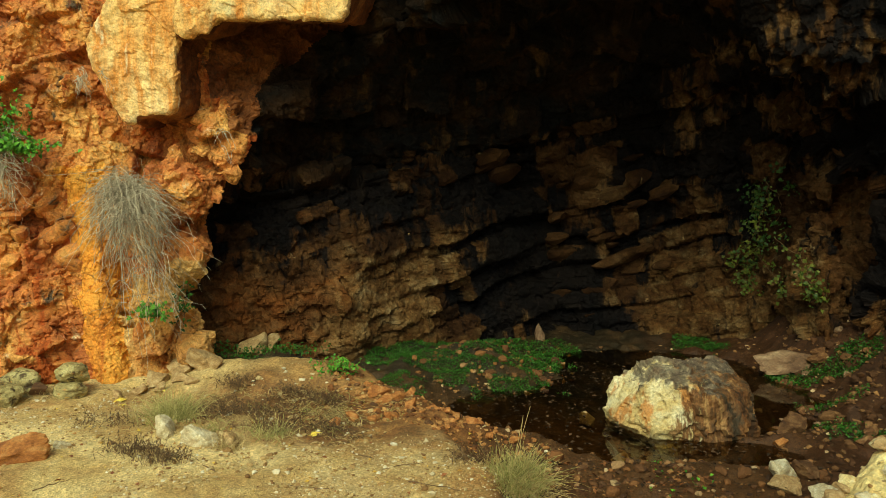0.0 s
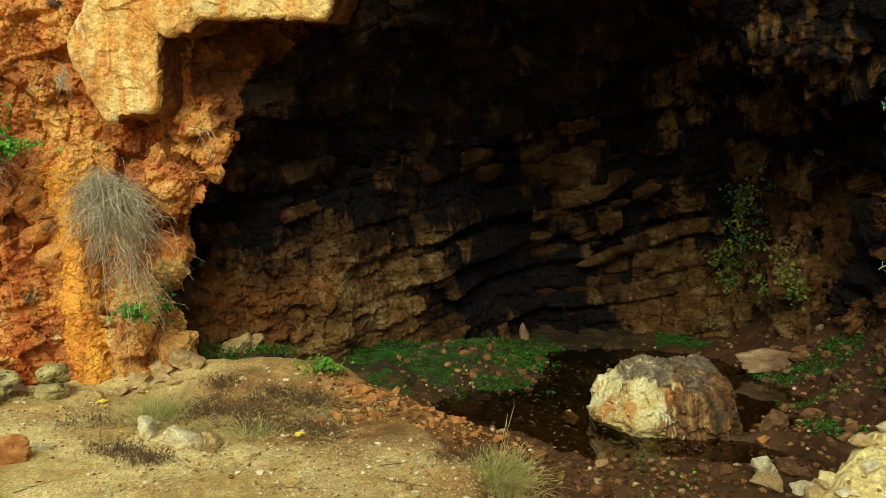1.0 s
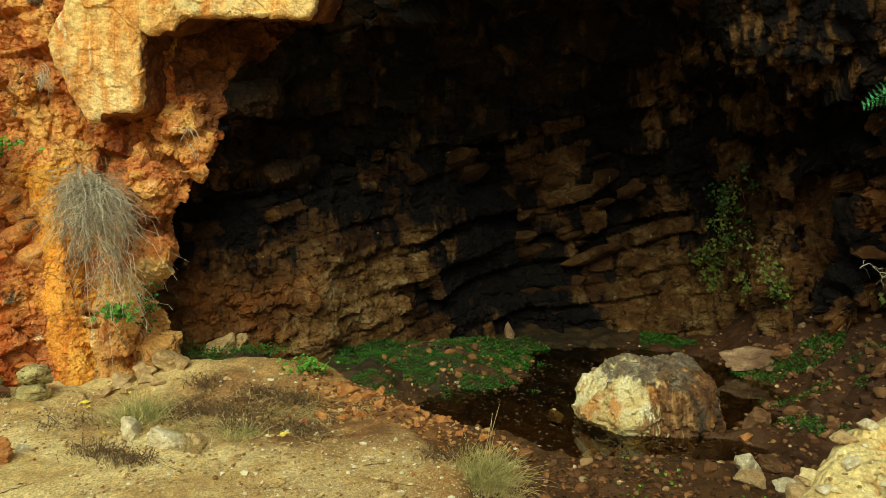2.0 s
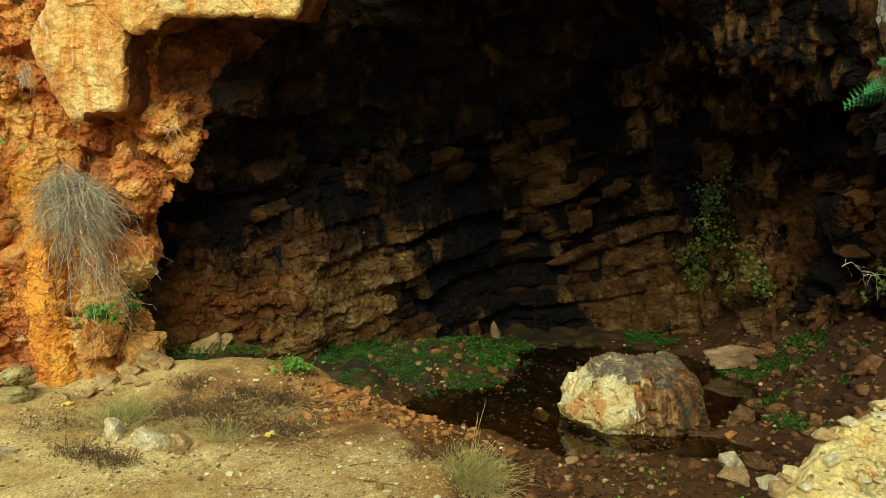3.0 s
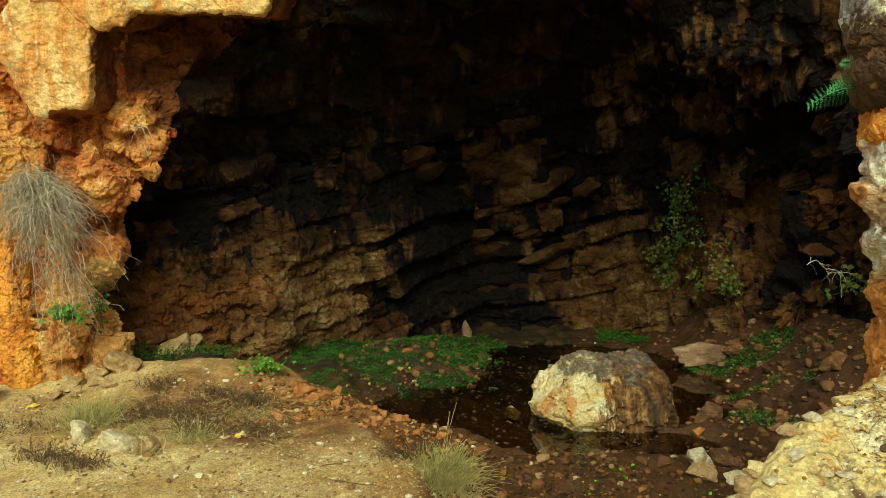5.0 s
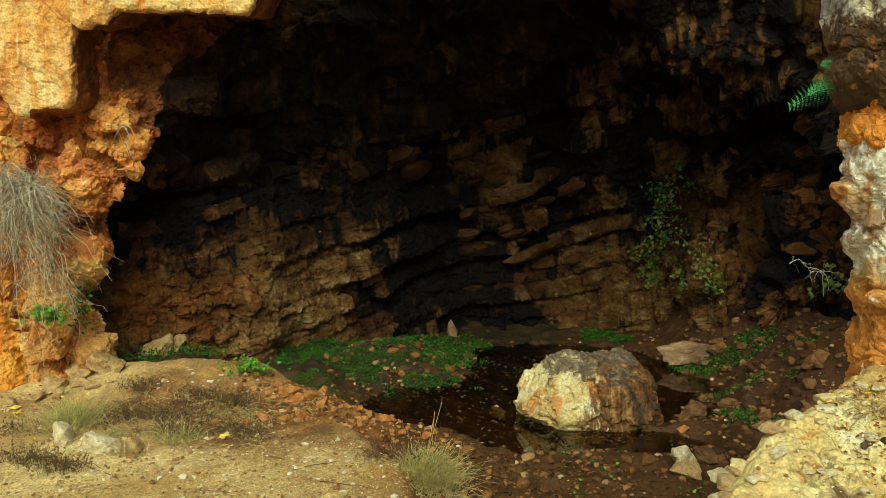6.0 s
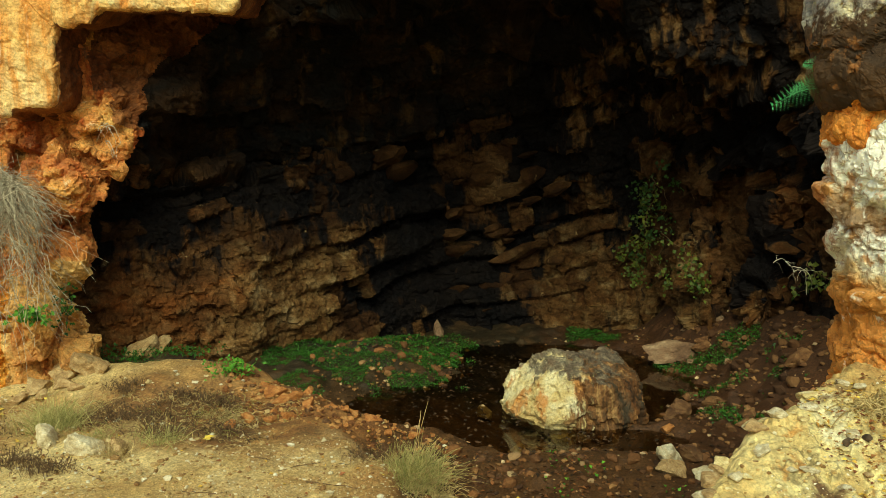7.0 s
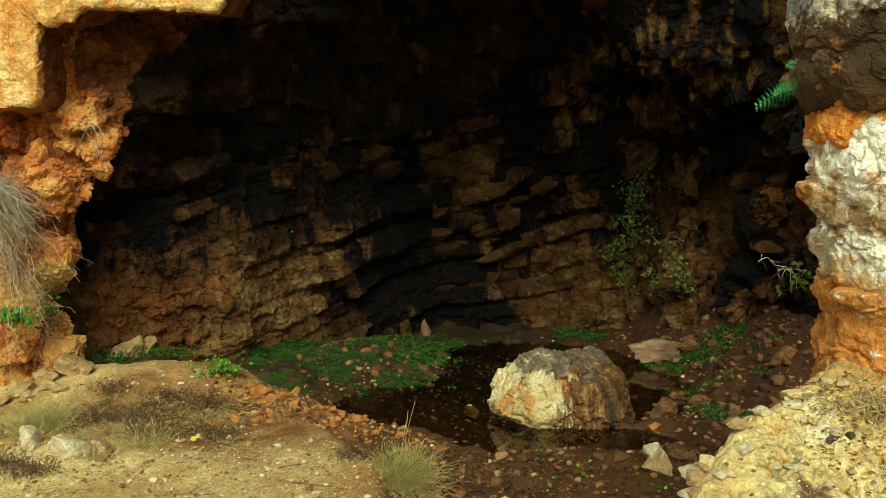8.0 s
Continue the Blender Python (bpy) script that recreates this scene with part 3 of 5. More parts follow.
def ground_material():
    n = Nodes("ground_earth")
    p = n.place("world")
    sep = n.add("SeparateXYZ", Vector=n.add("NewGeometry").outputs["Position"])
    x, y, z = sep.outputs
    sand = n.ramp(n.noise(p, 0.9, 8, 0.65, 0.4), [(0.34, (0.37, 0.21, 0.07)), (0.46, (0.53, 0.37, 0.135)), (0.62, (0.68, 0.53, 0.24))])
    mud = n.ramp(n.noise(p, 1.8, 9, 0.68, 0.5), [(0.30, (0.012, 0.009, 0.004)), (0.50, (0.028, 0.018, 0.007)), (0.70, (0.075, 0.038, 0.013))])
    red = (0.22, 0.085, 0.022)
    drift = n.math("MULTIPLY", n.math("SUBTRACT", n.noise(p, 2.4, 6), 0.5), 0.22)
    wet = n.ramp(n.math("ADD", n.math("MULTIPLY", z, -1.0), drift), [(0.02, 0.0), (0.22, 1.0)])
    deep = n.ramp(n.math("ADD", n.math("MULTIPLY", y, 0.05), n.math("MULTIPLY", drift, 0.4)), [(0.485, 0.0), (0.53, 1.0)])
    mound = n.ramp(n.math("MULTIPLY_ADD", y, 0.1, drift), [(0.70, 0.0), (0.80, 0.9)])
    mound = n.math("MULTIPLY", mound, n.ramp(n.math("MULTIPLY_ADD", y, 0.1, n.math("MULTIPLY", drift, 0.5)), [(0.86, 1.0), (0.91, 0.45)]))
    east = n.ramp(n.math("MULTIPLY_ADD", x, 0.1, 0.6), [(0.18, 0.25), (0.30, 1.0)])
    sand = n.mix(n.math("MULTIPLY", mound, east), sand, n.ramp(n.noise(p, 3.0, 8, 0.7), [(0.35, (0.085, 0.036, 0.012)), (0.5, (0.22, 0.095, 0.029)), (0.68, (0.41, 0.22, 0.072))]))
    bank = n.ramp(n.math("ADD", n.math("MULTIPLY_ADD", x, 0.1, 0.5), n.math("MULTIPLY", drift, 0.6)), [(0.19, 0.0), (0.33, 0.92)])
    bank = n.math("MULTIPLY", bank, n.ramp(n.math("MULTIPLY_ADD", y, 0.1, n.math("MULTIPLY", drift, 0.4)), [(0.66, 0.25), (0.78, 1.0)]))
    sand = n.mix(bank, sand, n.ramp(n.noise(p, 2.2, 8, 0.7), [(0.35, (0.07, 0.028, 0.009)), (0.5, (0.20, 0.085, 0.024)), (0.66, (0.38, 0.20, 0.06))]))
    col = n.mix(wet, sand, red)
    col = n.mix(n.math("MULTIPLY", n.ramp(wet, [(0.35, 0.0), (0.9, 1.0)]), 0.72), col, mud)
    # mud everywhere behind the mouth, whatever the height
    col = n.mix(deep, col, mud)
    # red-brown earth of the far slope, darkened in colour for its shade
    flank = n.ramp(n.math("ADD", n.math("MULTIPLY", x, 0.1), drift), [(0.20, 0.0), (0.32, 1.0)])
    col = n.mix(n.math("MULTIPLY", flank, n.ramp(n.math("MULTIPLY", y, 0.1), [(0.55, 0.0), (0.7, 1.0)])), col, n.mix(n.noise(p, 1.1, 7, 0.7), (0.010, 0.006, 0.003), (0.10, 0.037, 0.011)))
    grit = n.add("TexVoronoi", Vector=p, Scale=60.0)
    col = n.mix(0.4, col, n.mix(1.0, col, n.ramp(grit.outputs["Color"], [(0.2, 0.4), (0.8, 1.7)]), "MULTIPLY"))
    col = n.mix(1.0, col, n.ramp(n.noise(p, 16, 9, 0.7), [(0.3, 0.74), (0.7, 1.24)]), "MULTIPLY")
    n.put(n.b.inputs["Base Color"], col)
    n.put(n.b.inputs["Roughness"], n.ramp(wet, [(0.0, 0.95), (1.0, 0.62)]))
    nor = n.bump(n.noise(p, 9, 9, 0.7), 0.6, 0.03)
    nor = n.bump(grit.outputs["Distance"], 0.5, 0.012, nor)
    n.put(n.b.inputs["Normal"], nor)
    return n.m


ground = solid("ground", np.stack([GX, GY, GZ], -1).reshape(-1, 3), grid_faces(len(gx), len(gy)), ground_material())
tagged(ground, "sandy gravel path sinking to a muddy cave floor", "ground", kind="structure")


def water_material():
    n = Nodes("still_water")
    fres = n.add("Fresnel", IOR=1.33)
    gloss = n.add("BsdfGlossy", Roughness=0.03)
    clear = n.add("BsdfTransparent", Color=(0.66, 0.58, 0.40, 1))
    nor = n.bump(n.noise(n.place("world"), 6, 3), 0.04, 0.01)
    n.put(gloss.inputs["Normal"], nor)
    mixer = n.add("MixShader", Fac=fres.outputs[0])
    n.t.links.new(clear.outputs[0], mixer.inputs[1])
    n.t.links.new(gloss.outputs[0], mixer.inputs[2])
    n.t.links.new(mixer.outputs[0], n.t.nodes["Material Output"].inputs["Surface"])
    return n.m


wx, wy = np.linspace(-2.2, 5.2, 12), np.linspace(7.0, 15.4, 12)
WX, WY = np.meshgrid(wx, wy, indexing="ij")
water = solid("water", np.stack([WX, WY, WX * 0 + WATER], -1).reshape(-1, 3), grid_faces(12, 12), water_material())
tagged(water, "shallow dark still pool over mud and stones", "water", kind="structure")


# ---- slabs that stand out of the cliff ----
def slab(name, lo, hi, seed, material, parent, label, west=None, east=None, under=None, climb=0.0, cells_per_m=54, rough=0.05):
    """A rough-faced block between two corners; west and east give its sides by height, under its lower edge along x."""
    lo, hi = np.array(lo, float), np.array(hi, float)
    size = hi - lo
    n = np.maximum((size * cells_per_m).astype(int), 3)
    verts, faces, start = [], [], 0
    for axis in range(3):
        u, w = (axis + 1) % 3, (axis + 2) % 3
        for side in (0, 1):
            a, b = np.meshgrid(np.linspace(0, 1, n[u]), np.linspace(0, 1, n[w]), indexing="ij")
            q = np.zeros((*a.shape, 3))
            q[..., u], q[..., w], q[..., axis] = a, b, side
            verts.append(q.reshape(-1, 3))
            g = grid_faces(n[u], n[w]) + start
            faces.append(g if side else g[:, ::-1])
            start += a.size
    t, q = np.concatenate(verts), np.concatenate(faces)
    key, first, inverse = np.unique(np.round(t * 1e4).astype(np.int64) @ np.array([1, 100003, 10000600009]), return_index=True, return_inverse=True)
    t, q = t[first], inverse[q]
    c = (t - 0.5) * 2
    rnd = 1 - 0.03 * np.clip((np.abs(c) ** 18).sum(1, keepdims=True) - 1, 0, 2)
    v = lo + size * (0.5 + 0.5 * c * rnd)
    share = (v - lo) / size
    if under:
        bottom = np.interp(v[:, 0], *under) + 0.05 * vnoise(np.c_[v[:, 0] * 4, v[:, 0] * 0, v[:, 0] * 0 + seed], seed)
        bottom = bottom + climb * share[:, 1]
        v[:, 2] = bottom + share[:, 2] * (hi[2] - bottom)
    if west:
        left, right = np.interp(v[:, 2], *west), np.interp(v[:, 2], *east)
        v[:, 0] = left + share[:, 0] * (right - left)
    nrm = normals_of(v, q)
    w = v + seed
    push = facets(w, (0.9, 0.9, 0.8), seed, 0.0, 0.03, 0.0) + facets(warped(w, 2, 0.1, seed), (0.34, 0.34, 0.22), seed + 1, 0.02, 0.045, 0.0) + 0.6 * facets(w, (0.07, 0.07, 0.06), seed + 2, 0.10, 0.24, 0.0) + 0.012 * fbm(v * 9 + seed, 4, seed + 3) + rough * fbm(v * 2.4 + seed, 4, seed)
    ob = solid(name, v + nrm * push[:, None], q, material, parent, label, False)
    ob.data.materials.append(m_shade_red)
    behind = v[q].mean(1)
    # undersides and rear faces get the red rock with shade in its tint
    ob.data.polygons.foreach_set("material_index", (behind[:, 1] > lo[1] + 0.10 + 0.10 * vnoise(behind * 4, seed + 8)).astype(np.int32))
    return ob


slab("overhanging_block", (-4.95, 9.22, 3.10), (-3.83, 10.8, 5.9), 5, m_slab, cliff, "smooth ochre limestone block hanging over the cave rim", ((3.1, 3.25, 4.02, 4.5, 5.9), (-4.55, -4.66, -4.97, -4.66, -4.75)), ((3.1, 3.2, 4.1, 5.9), (-3.95, -3.88, -3.83, -3.80)), ((-4.97, -4.4, -4.0, -3.8), (3.10, 3.10, 3.17, 3.2)), rough=0.03)
slab("roof_lip", (-3.80, 9.05, 4.0), (-1.76, 10.9, 5.8), 9, m_slab, cliff, "pale ochre limestone lip above the cave mouth", under=((-3.80, -3.42, -3.30, -2.8, -2.3, -1.9, -1.76), (4.00, 4.04, 4.18, 4.23, 4.16, 4.17, 4.40)), climb=0.35, rough=0.04)


# ---- the large boulder in the pool ----
def boulder_material():
    """Cream rock: orange scars, brown runs down one flank, grey lichen over the top."""
    n = Nodes("pale_boulder_rock")
    p = n.place("world")
    x, y, z = n.add("SeparateXYZ", Vector=p).outputs
    col = n.ramp(n.noise(p, 2.6, 9, 0.65, 0.5), [(0.32, (0.33, 0.19, 0.06)), (0.46, (0.52, 0.39, 0.16)), (0.62, (0.74, 0.66, 0.40))])
    col = n.mix(n.ramp(n.noise(n.place("world", (1, 1, 0.5)), 4.5, 8, 0.65), [(0.51, 0.0), (0.60, 0.9)]), col, (0.45, 0.19, 0.045))
    runs = n.noise(n.place("world", (5, 5, 0.6)), 1.6, 8, 0.65, 0.3)
    flank = n.math("ADD", n.math("MULTIPLY", n.math("SUBTRACT", x, 1.88), 0.50), runs)
    col = n.mix(n.ramp(flank, [(0.47, 0.0), (0.54, 0.95)]), col, n.ramp(runs, [(0.42, (0.020, 0.009, 0.004)), (0.55, (0.14, 0.052, 0.013)), (0.66, (0.34, 0.19, 0.07))]))
    crown = n.math("ADD", n.math("MULTIPLY_ADD", z, 0.80, 0.44), n.math("MULTIPLY", n.math("SUBTRACT", n.noise(p, 5, 9, 0.7), 0.5), 0.9))
    col = n.mix(n.ramp(crown, [(0.56, 0.0), (0.64, 0.9)]), col, n.ramp(n.noise(p, 11, 9, 0.75), [(0.36, (0.030, 0.022, 0.016)), (0.52, (0.12, 0.092, 0.062)), (0.66, (0.30, 0.235, 0.14))]))
    grain = n.noise(p, 45, 8, 0.72)
    col = n.mix(1.0, col, n.ramp(grain, [(0.3, 0.55), (0.5, 1.0), (0.7, 1.3)]), "MULTIPLY")
    n.put(n.b.inputs["Base Color"], col)
    n.b.inputs["Roughness"].default_value = 0.88
    nor = n.bump(n.noise(p, 14, 9, 0.7), 0.6, 0.02)
    n.put(n.b.inputs["Normal"], n.bump(grain, 0.6, 0.006, nor))
    return n.m


m_boulder = boulder_material()


def boulder():
    d, f = ball(6)
    # flat faces: direction and distance from the middle
    cuts = [((-0.80, -0.40, 0.50), 0.70), ((-0.9, 0.1, 0.1), 0.80), ((0.22, -0.25, 0.94), 0.60), ((0.0, -0.95, 0.25), 0.80), ((0.55, -0.8, 0.2), 0.80),
            ((0.98, -0.1, 0.1), 0.80), ((0.75, 0.0, 0.66), 0.82), ((0.0, 1.0, 0.1), 0.8), ((-0.35, -0.8, 0.55), 0.73), ((-0.2, 0.5, 0.8), 0.62), ((-0.66, -0.35, -0.65), 0.60), ((-0.2, -0.8, -0.5), 0.74)]
    k = 0
    for n, dist in cuts:
        n = np.array(n) / np.linalg.norm(n)
        k = k + (np.maximum(d @ n, 0.02) / dist) ** 26
    v = d * np.minimum(k ** (-1 / 26), 1.1)[:, None]
    ribs = step(-0.05, 0.2, v[:, 0]) * step(0.5, 0.3, v[:, 2])
    v = v * (1 + 0.05 * fbm(v * 1.6, 4, 92) + facets(v, (0.4, 0.4, 0.5), 91, 0.12, 0.24, 0.02) + (1 - ribs) * facets(v, (0.13, 0.13, 0.20), 94, 0.22, 0.34, 0.06) + ribs * facets(warped(v, 2, 0.05, 97), (0.10, 0.10, 0.62), 95, 0.14, 0.16, 0.04) + facets(v, (0.045, 0.045, 0.06), 96, 0.22, 0.45, 0.0))[:, None]
    ob = solid("boulder", v * np.array([0.98, 0.86, 0.90]) + np.array([1.955, 9.35, -0.26]), f, m_boulder, smooth=False)
    return tagged(ob, "big pale weathered boulder with grey lichen in the pool", "boulder")


boulder()


# ---- the near rock pillar and the ledge under it ----
def layered_material():
    """Weathered rock in rough layers: rust below, brown-grey, then a thick white crust, then rust again."""
    n = Nodes("white_and_orange_rock")
    p = n.place("world")
    x, y, z = n.add("SeparateXYZ", Vector=p).outputs
    big, mid = n.noise(p, 3.2, 8, 0.62, 0.4), n.noise(p, 11, 8, 0.68)
    level = n.math("MULTIPLY_ADD", n.math("SUBTRACT", big, 0.5), 0.5, n.math("MULTIPLY_ADD", x, 0.55, n.math("SUBTRACT", z, 2.72)))
    rust, pale, grey = (0.64, 0.25, 0.05), (0.95, 0.91, 0.76), (0.34, 0.22, 0.13)
    col = n.ramp(level, [(0.0, rust), (0.20, (0.62, 0.28, 0.07)), (0.27, (0.60, 0.42, 0.20)), (0.32, (0.84, 0.76, 0.55)), (0.41, pale), (0.45, grey), (0.53, (0.50, 0.33, 0.17)), (0.58, (0.88, 0.80, 0.58)), (0.64, pale), (0.90, pale), (0.98, (0.72, 0.42, 0.12))])
    crease = n.math("ABSOLUTE", n.math("SUBTRACT", n.noise(p, 7, 6, 0.6, 0.5), 0.5))
    col = n.mix(n.ramp(crease, [(0.0, 0.75), (0.022, 0.0)]), col, (0.30, 0.14, 0.04))
    col = n.mix(n.ramp(n.noise(p, 6.5, 8, 0.65, 0.3), [(0.57, 0.0), (0.63, 0.8)]), col, (0.60, 0.28, 0.07))
    col = n.mix(n.ramp(n.noise(p, 8.0, 8, 0.65, 0.6), [(0.60, 0.0), (0.66, 0.85)]), col, pale)
    side = n.math("ADD", n.math("MULTIPLY_ADD", x, 0.78, n.math("MULTIPLY", y, -0.625)), n.math("MULTIPLY", n.math("SUBTRACT", mid, 0.5), 0.5))
    col = n.mix(n.ramp(n.math("MULTIPLY", side, -1.0), [(0.68, 0.0), (0.75, 0.85)]), col, n.ramp(mid, [(0.4, (0.38, 0.125, 0.025)), (0.6, (0.66, 0.30, 0.075))]))
    col = n.mix(1.0, col, n.ramp(mid, [(0.3, 0.88), (0.7, 1.25)]), "MULTIPLY")
    grain = n.noise(p, 90, 7, 0.7)
    col = n.mix(1.0, col, n.ramp(grain, [(0.32, 0.82), (0.68, 1.22)]), "MULTIPLY")
    n.put(n.b.inputs["Base Color"], col)
    n.b.inputs["Roughness"].default_value = 0.9
    nor = n.bump(mid, 0.8, 0.03)
    nor = n.bump(n.noise(p, 32, 9, 0.75), 0.9, 0.016, nor)
    n.put(n.b.inputs["Normal"], n.bump(grain, 0.5, 0.003, nor))
    return n.m


m_pillar = layered_material()
m_band = rock_material("crumbly_orange_rock", [(0.30, (0.46, 0.13, 0.02)), (0.50, (0.70, 0.27, 0.045)), (0.70, (0.86, 0.48, 0.14))], crust=[((0.86, 0.70, 0.40), 5.0, 0.60, 0.68)], scale=3.0)


def cap_material():
    """Dark brown rock, rusty in spots, with a pale grey crust on its upper part."""
    n = Nodes("brown_capped_rock")
    p = n.place("world")
    x, y, z = n.add("SeparateXYZ", Vector=p).outputs
    mid, grain = n.noise(p, 9, 9, 0.7, 0.3), n.noise(p, 70, 7, 0.7)
    col = n.ramp(n.noise(p, 4, 9, 0.68, 0.4), [(0.32, (0.028, 0.017, 0.009)), (0.5, (0.075, 0.040, 0.018)), (0.68, (0.14, 0.068, 0.026))])
    col = n.mix(n.ramp(n.noise(p, 7, 8, 0.65), [(0.58, 0.0), (0.66, 0.8)]), col, (0.42, 0.17, 0.045))
    upper = n.math("ADD", n.math("MULTIPLY_ADD", x, 0.10, n.math("SUBTRACT", z, 2.72)), n.math("MULTIPLY", n.math("SUBTRACT", mid, 0.5), 0.5))
    col = n.mix(n.ramp(upper, [(0.46, 0.0), (0.52, 0.9)]), col, n.ramp(mid, [(0.38, (0.20, 0.19, 0.19)), (0.5, (0.42, 0.38, 0.32)), (0.62, (0.78, 0.70, 0.46))]))
    col = n.mix(1.0, col, n.ramp(grain, [(0.3, 0.6), (0.7, 1.3)]), "MULTIPLY")
    n.put(n.b.inputs["Base Color"], col)
    n.b.inputs["Roughness"].default_value = 0.85
    n.put(n.b.inputs["Normal"], n.bump(grain, 0.5, 0.004, n.bump(n.noise(p, 26, 8, 0.7), 0.8, 0.014)))
    return n.m


m_cap = cap_material()
m_dark = rock_material("dark_grey_brown_rock", [(0.30, (0.03, 0.02, 0.012)), (0.50, (0.08, 0.05, 0.028)), (0.70, (0.15, 0.09, 0.045))], crust=[((0.40, 0.37, 0.31), 1.6, 0.59, 0.67), ((0.24, 0.085, 0.02), 4.5, 0.63, 0.70)], scale=2.4)
m_ledge = rock_material("yellow_ledge_rock", [(0.30, (0.34, 0.19, 0.06)), (0.43, (0.56, 0.39, 0.14)), (0.56, (0.70, 0.57, 0.25)), (0.70, (0.84, 0.77, 0.52))], crust=[((0.16, 0.085, 0.035), 4.0, 0.58, 0.66), ((0.50, 0.26, 0.07), 7.0, 0.58, 0.66)], scale=2.2, fine=(0.5, 1.35))


def upright(z0, z1, radius, middle, seed, step_z=0.0065, squash=0.7, rough=1.0):
    """A ragged stump of rock round an upright axis, closed at both ends; radius is a function of z and angle."""
    zs, n = np.arange(z0, z1, step_z), 640
    w = np.linspace(0, 2 * math.pi, n, endpoint=False)
    Z, W = np.meshgrid(zs, w, indexing="ij")
    end = np.clip(np.minimum(Z - z0, z1 - Z) / 0.05, 0.0, 1) ** 0.5
    r = radius(Z, W) - 0.05 * (1 - end)
    cap = step(z1 - 0.22, z1, Z)
    r = r * np.sqrt(np.maximum(1 - cap ** 2, 0.0004))
    r[0] = 0.01
    v = np.stack([middle[0] + r * np.cos(W), middle[1] + r * np.sin(W) * squash, Z], -1).reshape(-1, 3)
    f = grid_faces(len(zs), n, True)[:, ::-1]
    nrm = normals_of(v, f)
    q = warped(v, 6, 0.03, seed)
    out = facets(q, (0.26, 0.26, 0.20), seed, 0.16, 0.20, 0.04) + facets(q, (0.10, 0.10, 0.085), seed + 1, 0.20, 0.20, 0.05) + facets(warped(v, 20, 0.01, seed + 5), (0.036, 0.036, 0.030), seed + 2, 0.20, 0.24, 0.05) + 0.014 * fbm(v * 9, 4, seed + 3)
    out = out - 0.026 * np.exp(-np.abs(fbm(q * np.array([3.5, 3.5, 4.0]), 3, seed + 7)) / 0.05)
    return v + nrm * rough * out[:, None], f


def pillar():
    """Upright rock with a ragged outer face, on the ledge."""
    foot = lambda z, w: 0.75 - 0.05 * np.exp(-((z - 1.82) / 0.10) ** 2) + 0.05 * np.exp(-((z - 2.42) / 0.22) ** 2)
    ob = solid("rock_pillar", *upright(1.35, 2.78, foot, (2.55, 3.25), 201, rough=0.95), m_pillar, smooth=False)
    solid("orange_band", *upright(2.53, 2.94, lambda z, w: 0.80 - 0.02 * np.sin(9 * w), (2.55, 3.25), 221, rough=0.9), m_band, ob, "crumbly orange rock layer", False)
    solid("dark_block", *upright(2.67, 3.7, lambda z, w: 0.875 - 0.05 * step(2.82, 2.70, z), (2.55, 3.24), 231, rough=0.6), m_cap, ob, "dark grey-brown block capping the pillar", False)
    return tagged(ob, "upright pillar of white and orange weathered rock on a ledge", "rock pillar")


def ledge_edge(y):
    return 0.78 + 1.16 * (y - 2.35) + 1.3 * np.clip(1.9 - y, 0, 3) ** 1.3


def ledge_height(x, y):
    p = np.stack([x, y, x * 0], -1).reshape(-1, 3)
    n = fbm(p * 2.2, 4, 301).reshape(x.shape)
    z = 1.43 + 0.32 * np.clip(y - 2.35, -0.8, 0.75) + 0.03 * (x - 1.2)
    c1, c2, who = cells(p * 7, 305)
    z = z + (0.6 * facets(p, (0.17, 0.17, 0.17), 306, 0.10, 0.12, 0.02) + facets(p, (0.045, 0.045, 0.045), 307, 0.14, 0.24, 0.03)).reshape(x.shape)
    z = z + 0.03 * n + 0.018 * (who.reshape(x.shape) - 0.5) - 0.012 * np.exp(-(c2 - c1) / 0.08).reshape(x.shape)
    s = x - ledge_edge(y) + 0.07 * n
    return z - 0.05 * step(0.12, 0.0, s) - 1.9 * step(0.02, -0.16, s)


def ledge():
    """The ledge's top and its broken sides, rounded off away from the path."""
    xs, ys = np.arange(0.3, 4.6, 0.0125), np.arange(0.5, 4.9, 0.0125)
    X, Y = np.meshgrid(xs, ys, indexing="ij")
    p = np.stack([X, Y, X * 0], -1).reshape(-1, 3)
    away = np.sqrt(((X - 2.5) / 2.05) ** 2 + ((Y - 2.6) / 1.9) ** 2) + 0.10 * fbm(p * 1.3, 3, 311).reshape(X.shape)
    steps = 0.9 * facets(p, (0.3, 0.3, 0.3), 313, 0.5, 0.3, 0.0).reshape(X.shape)
    Zt = ledge_height(X, Y) - (2.0 + steps) * step(0.92, 1.22, away) ** 0.8
    ob = solid("rock_ledge", np.stack([X, Y, Zt], -1).reshape(-1, 3), grid_faces(len(xs), len(ys)), m_ledge, smooth=False)
    return tagged(ob, "pale yellow rock ledge with worn flat top", "rock ledge", kind="structure")


ledge()
pillar()


rs = np.random.default_rng(7)


# ---- loose stones ----
def stone_material(name, stops, crust=None, scale=2.0):
    return rock_material(name, stops, crust=crust, scale=scale, where="each", relief=1.0, crack=0.2, fine=(0.5, 1.35))


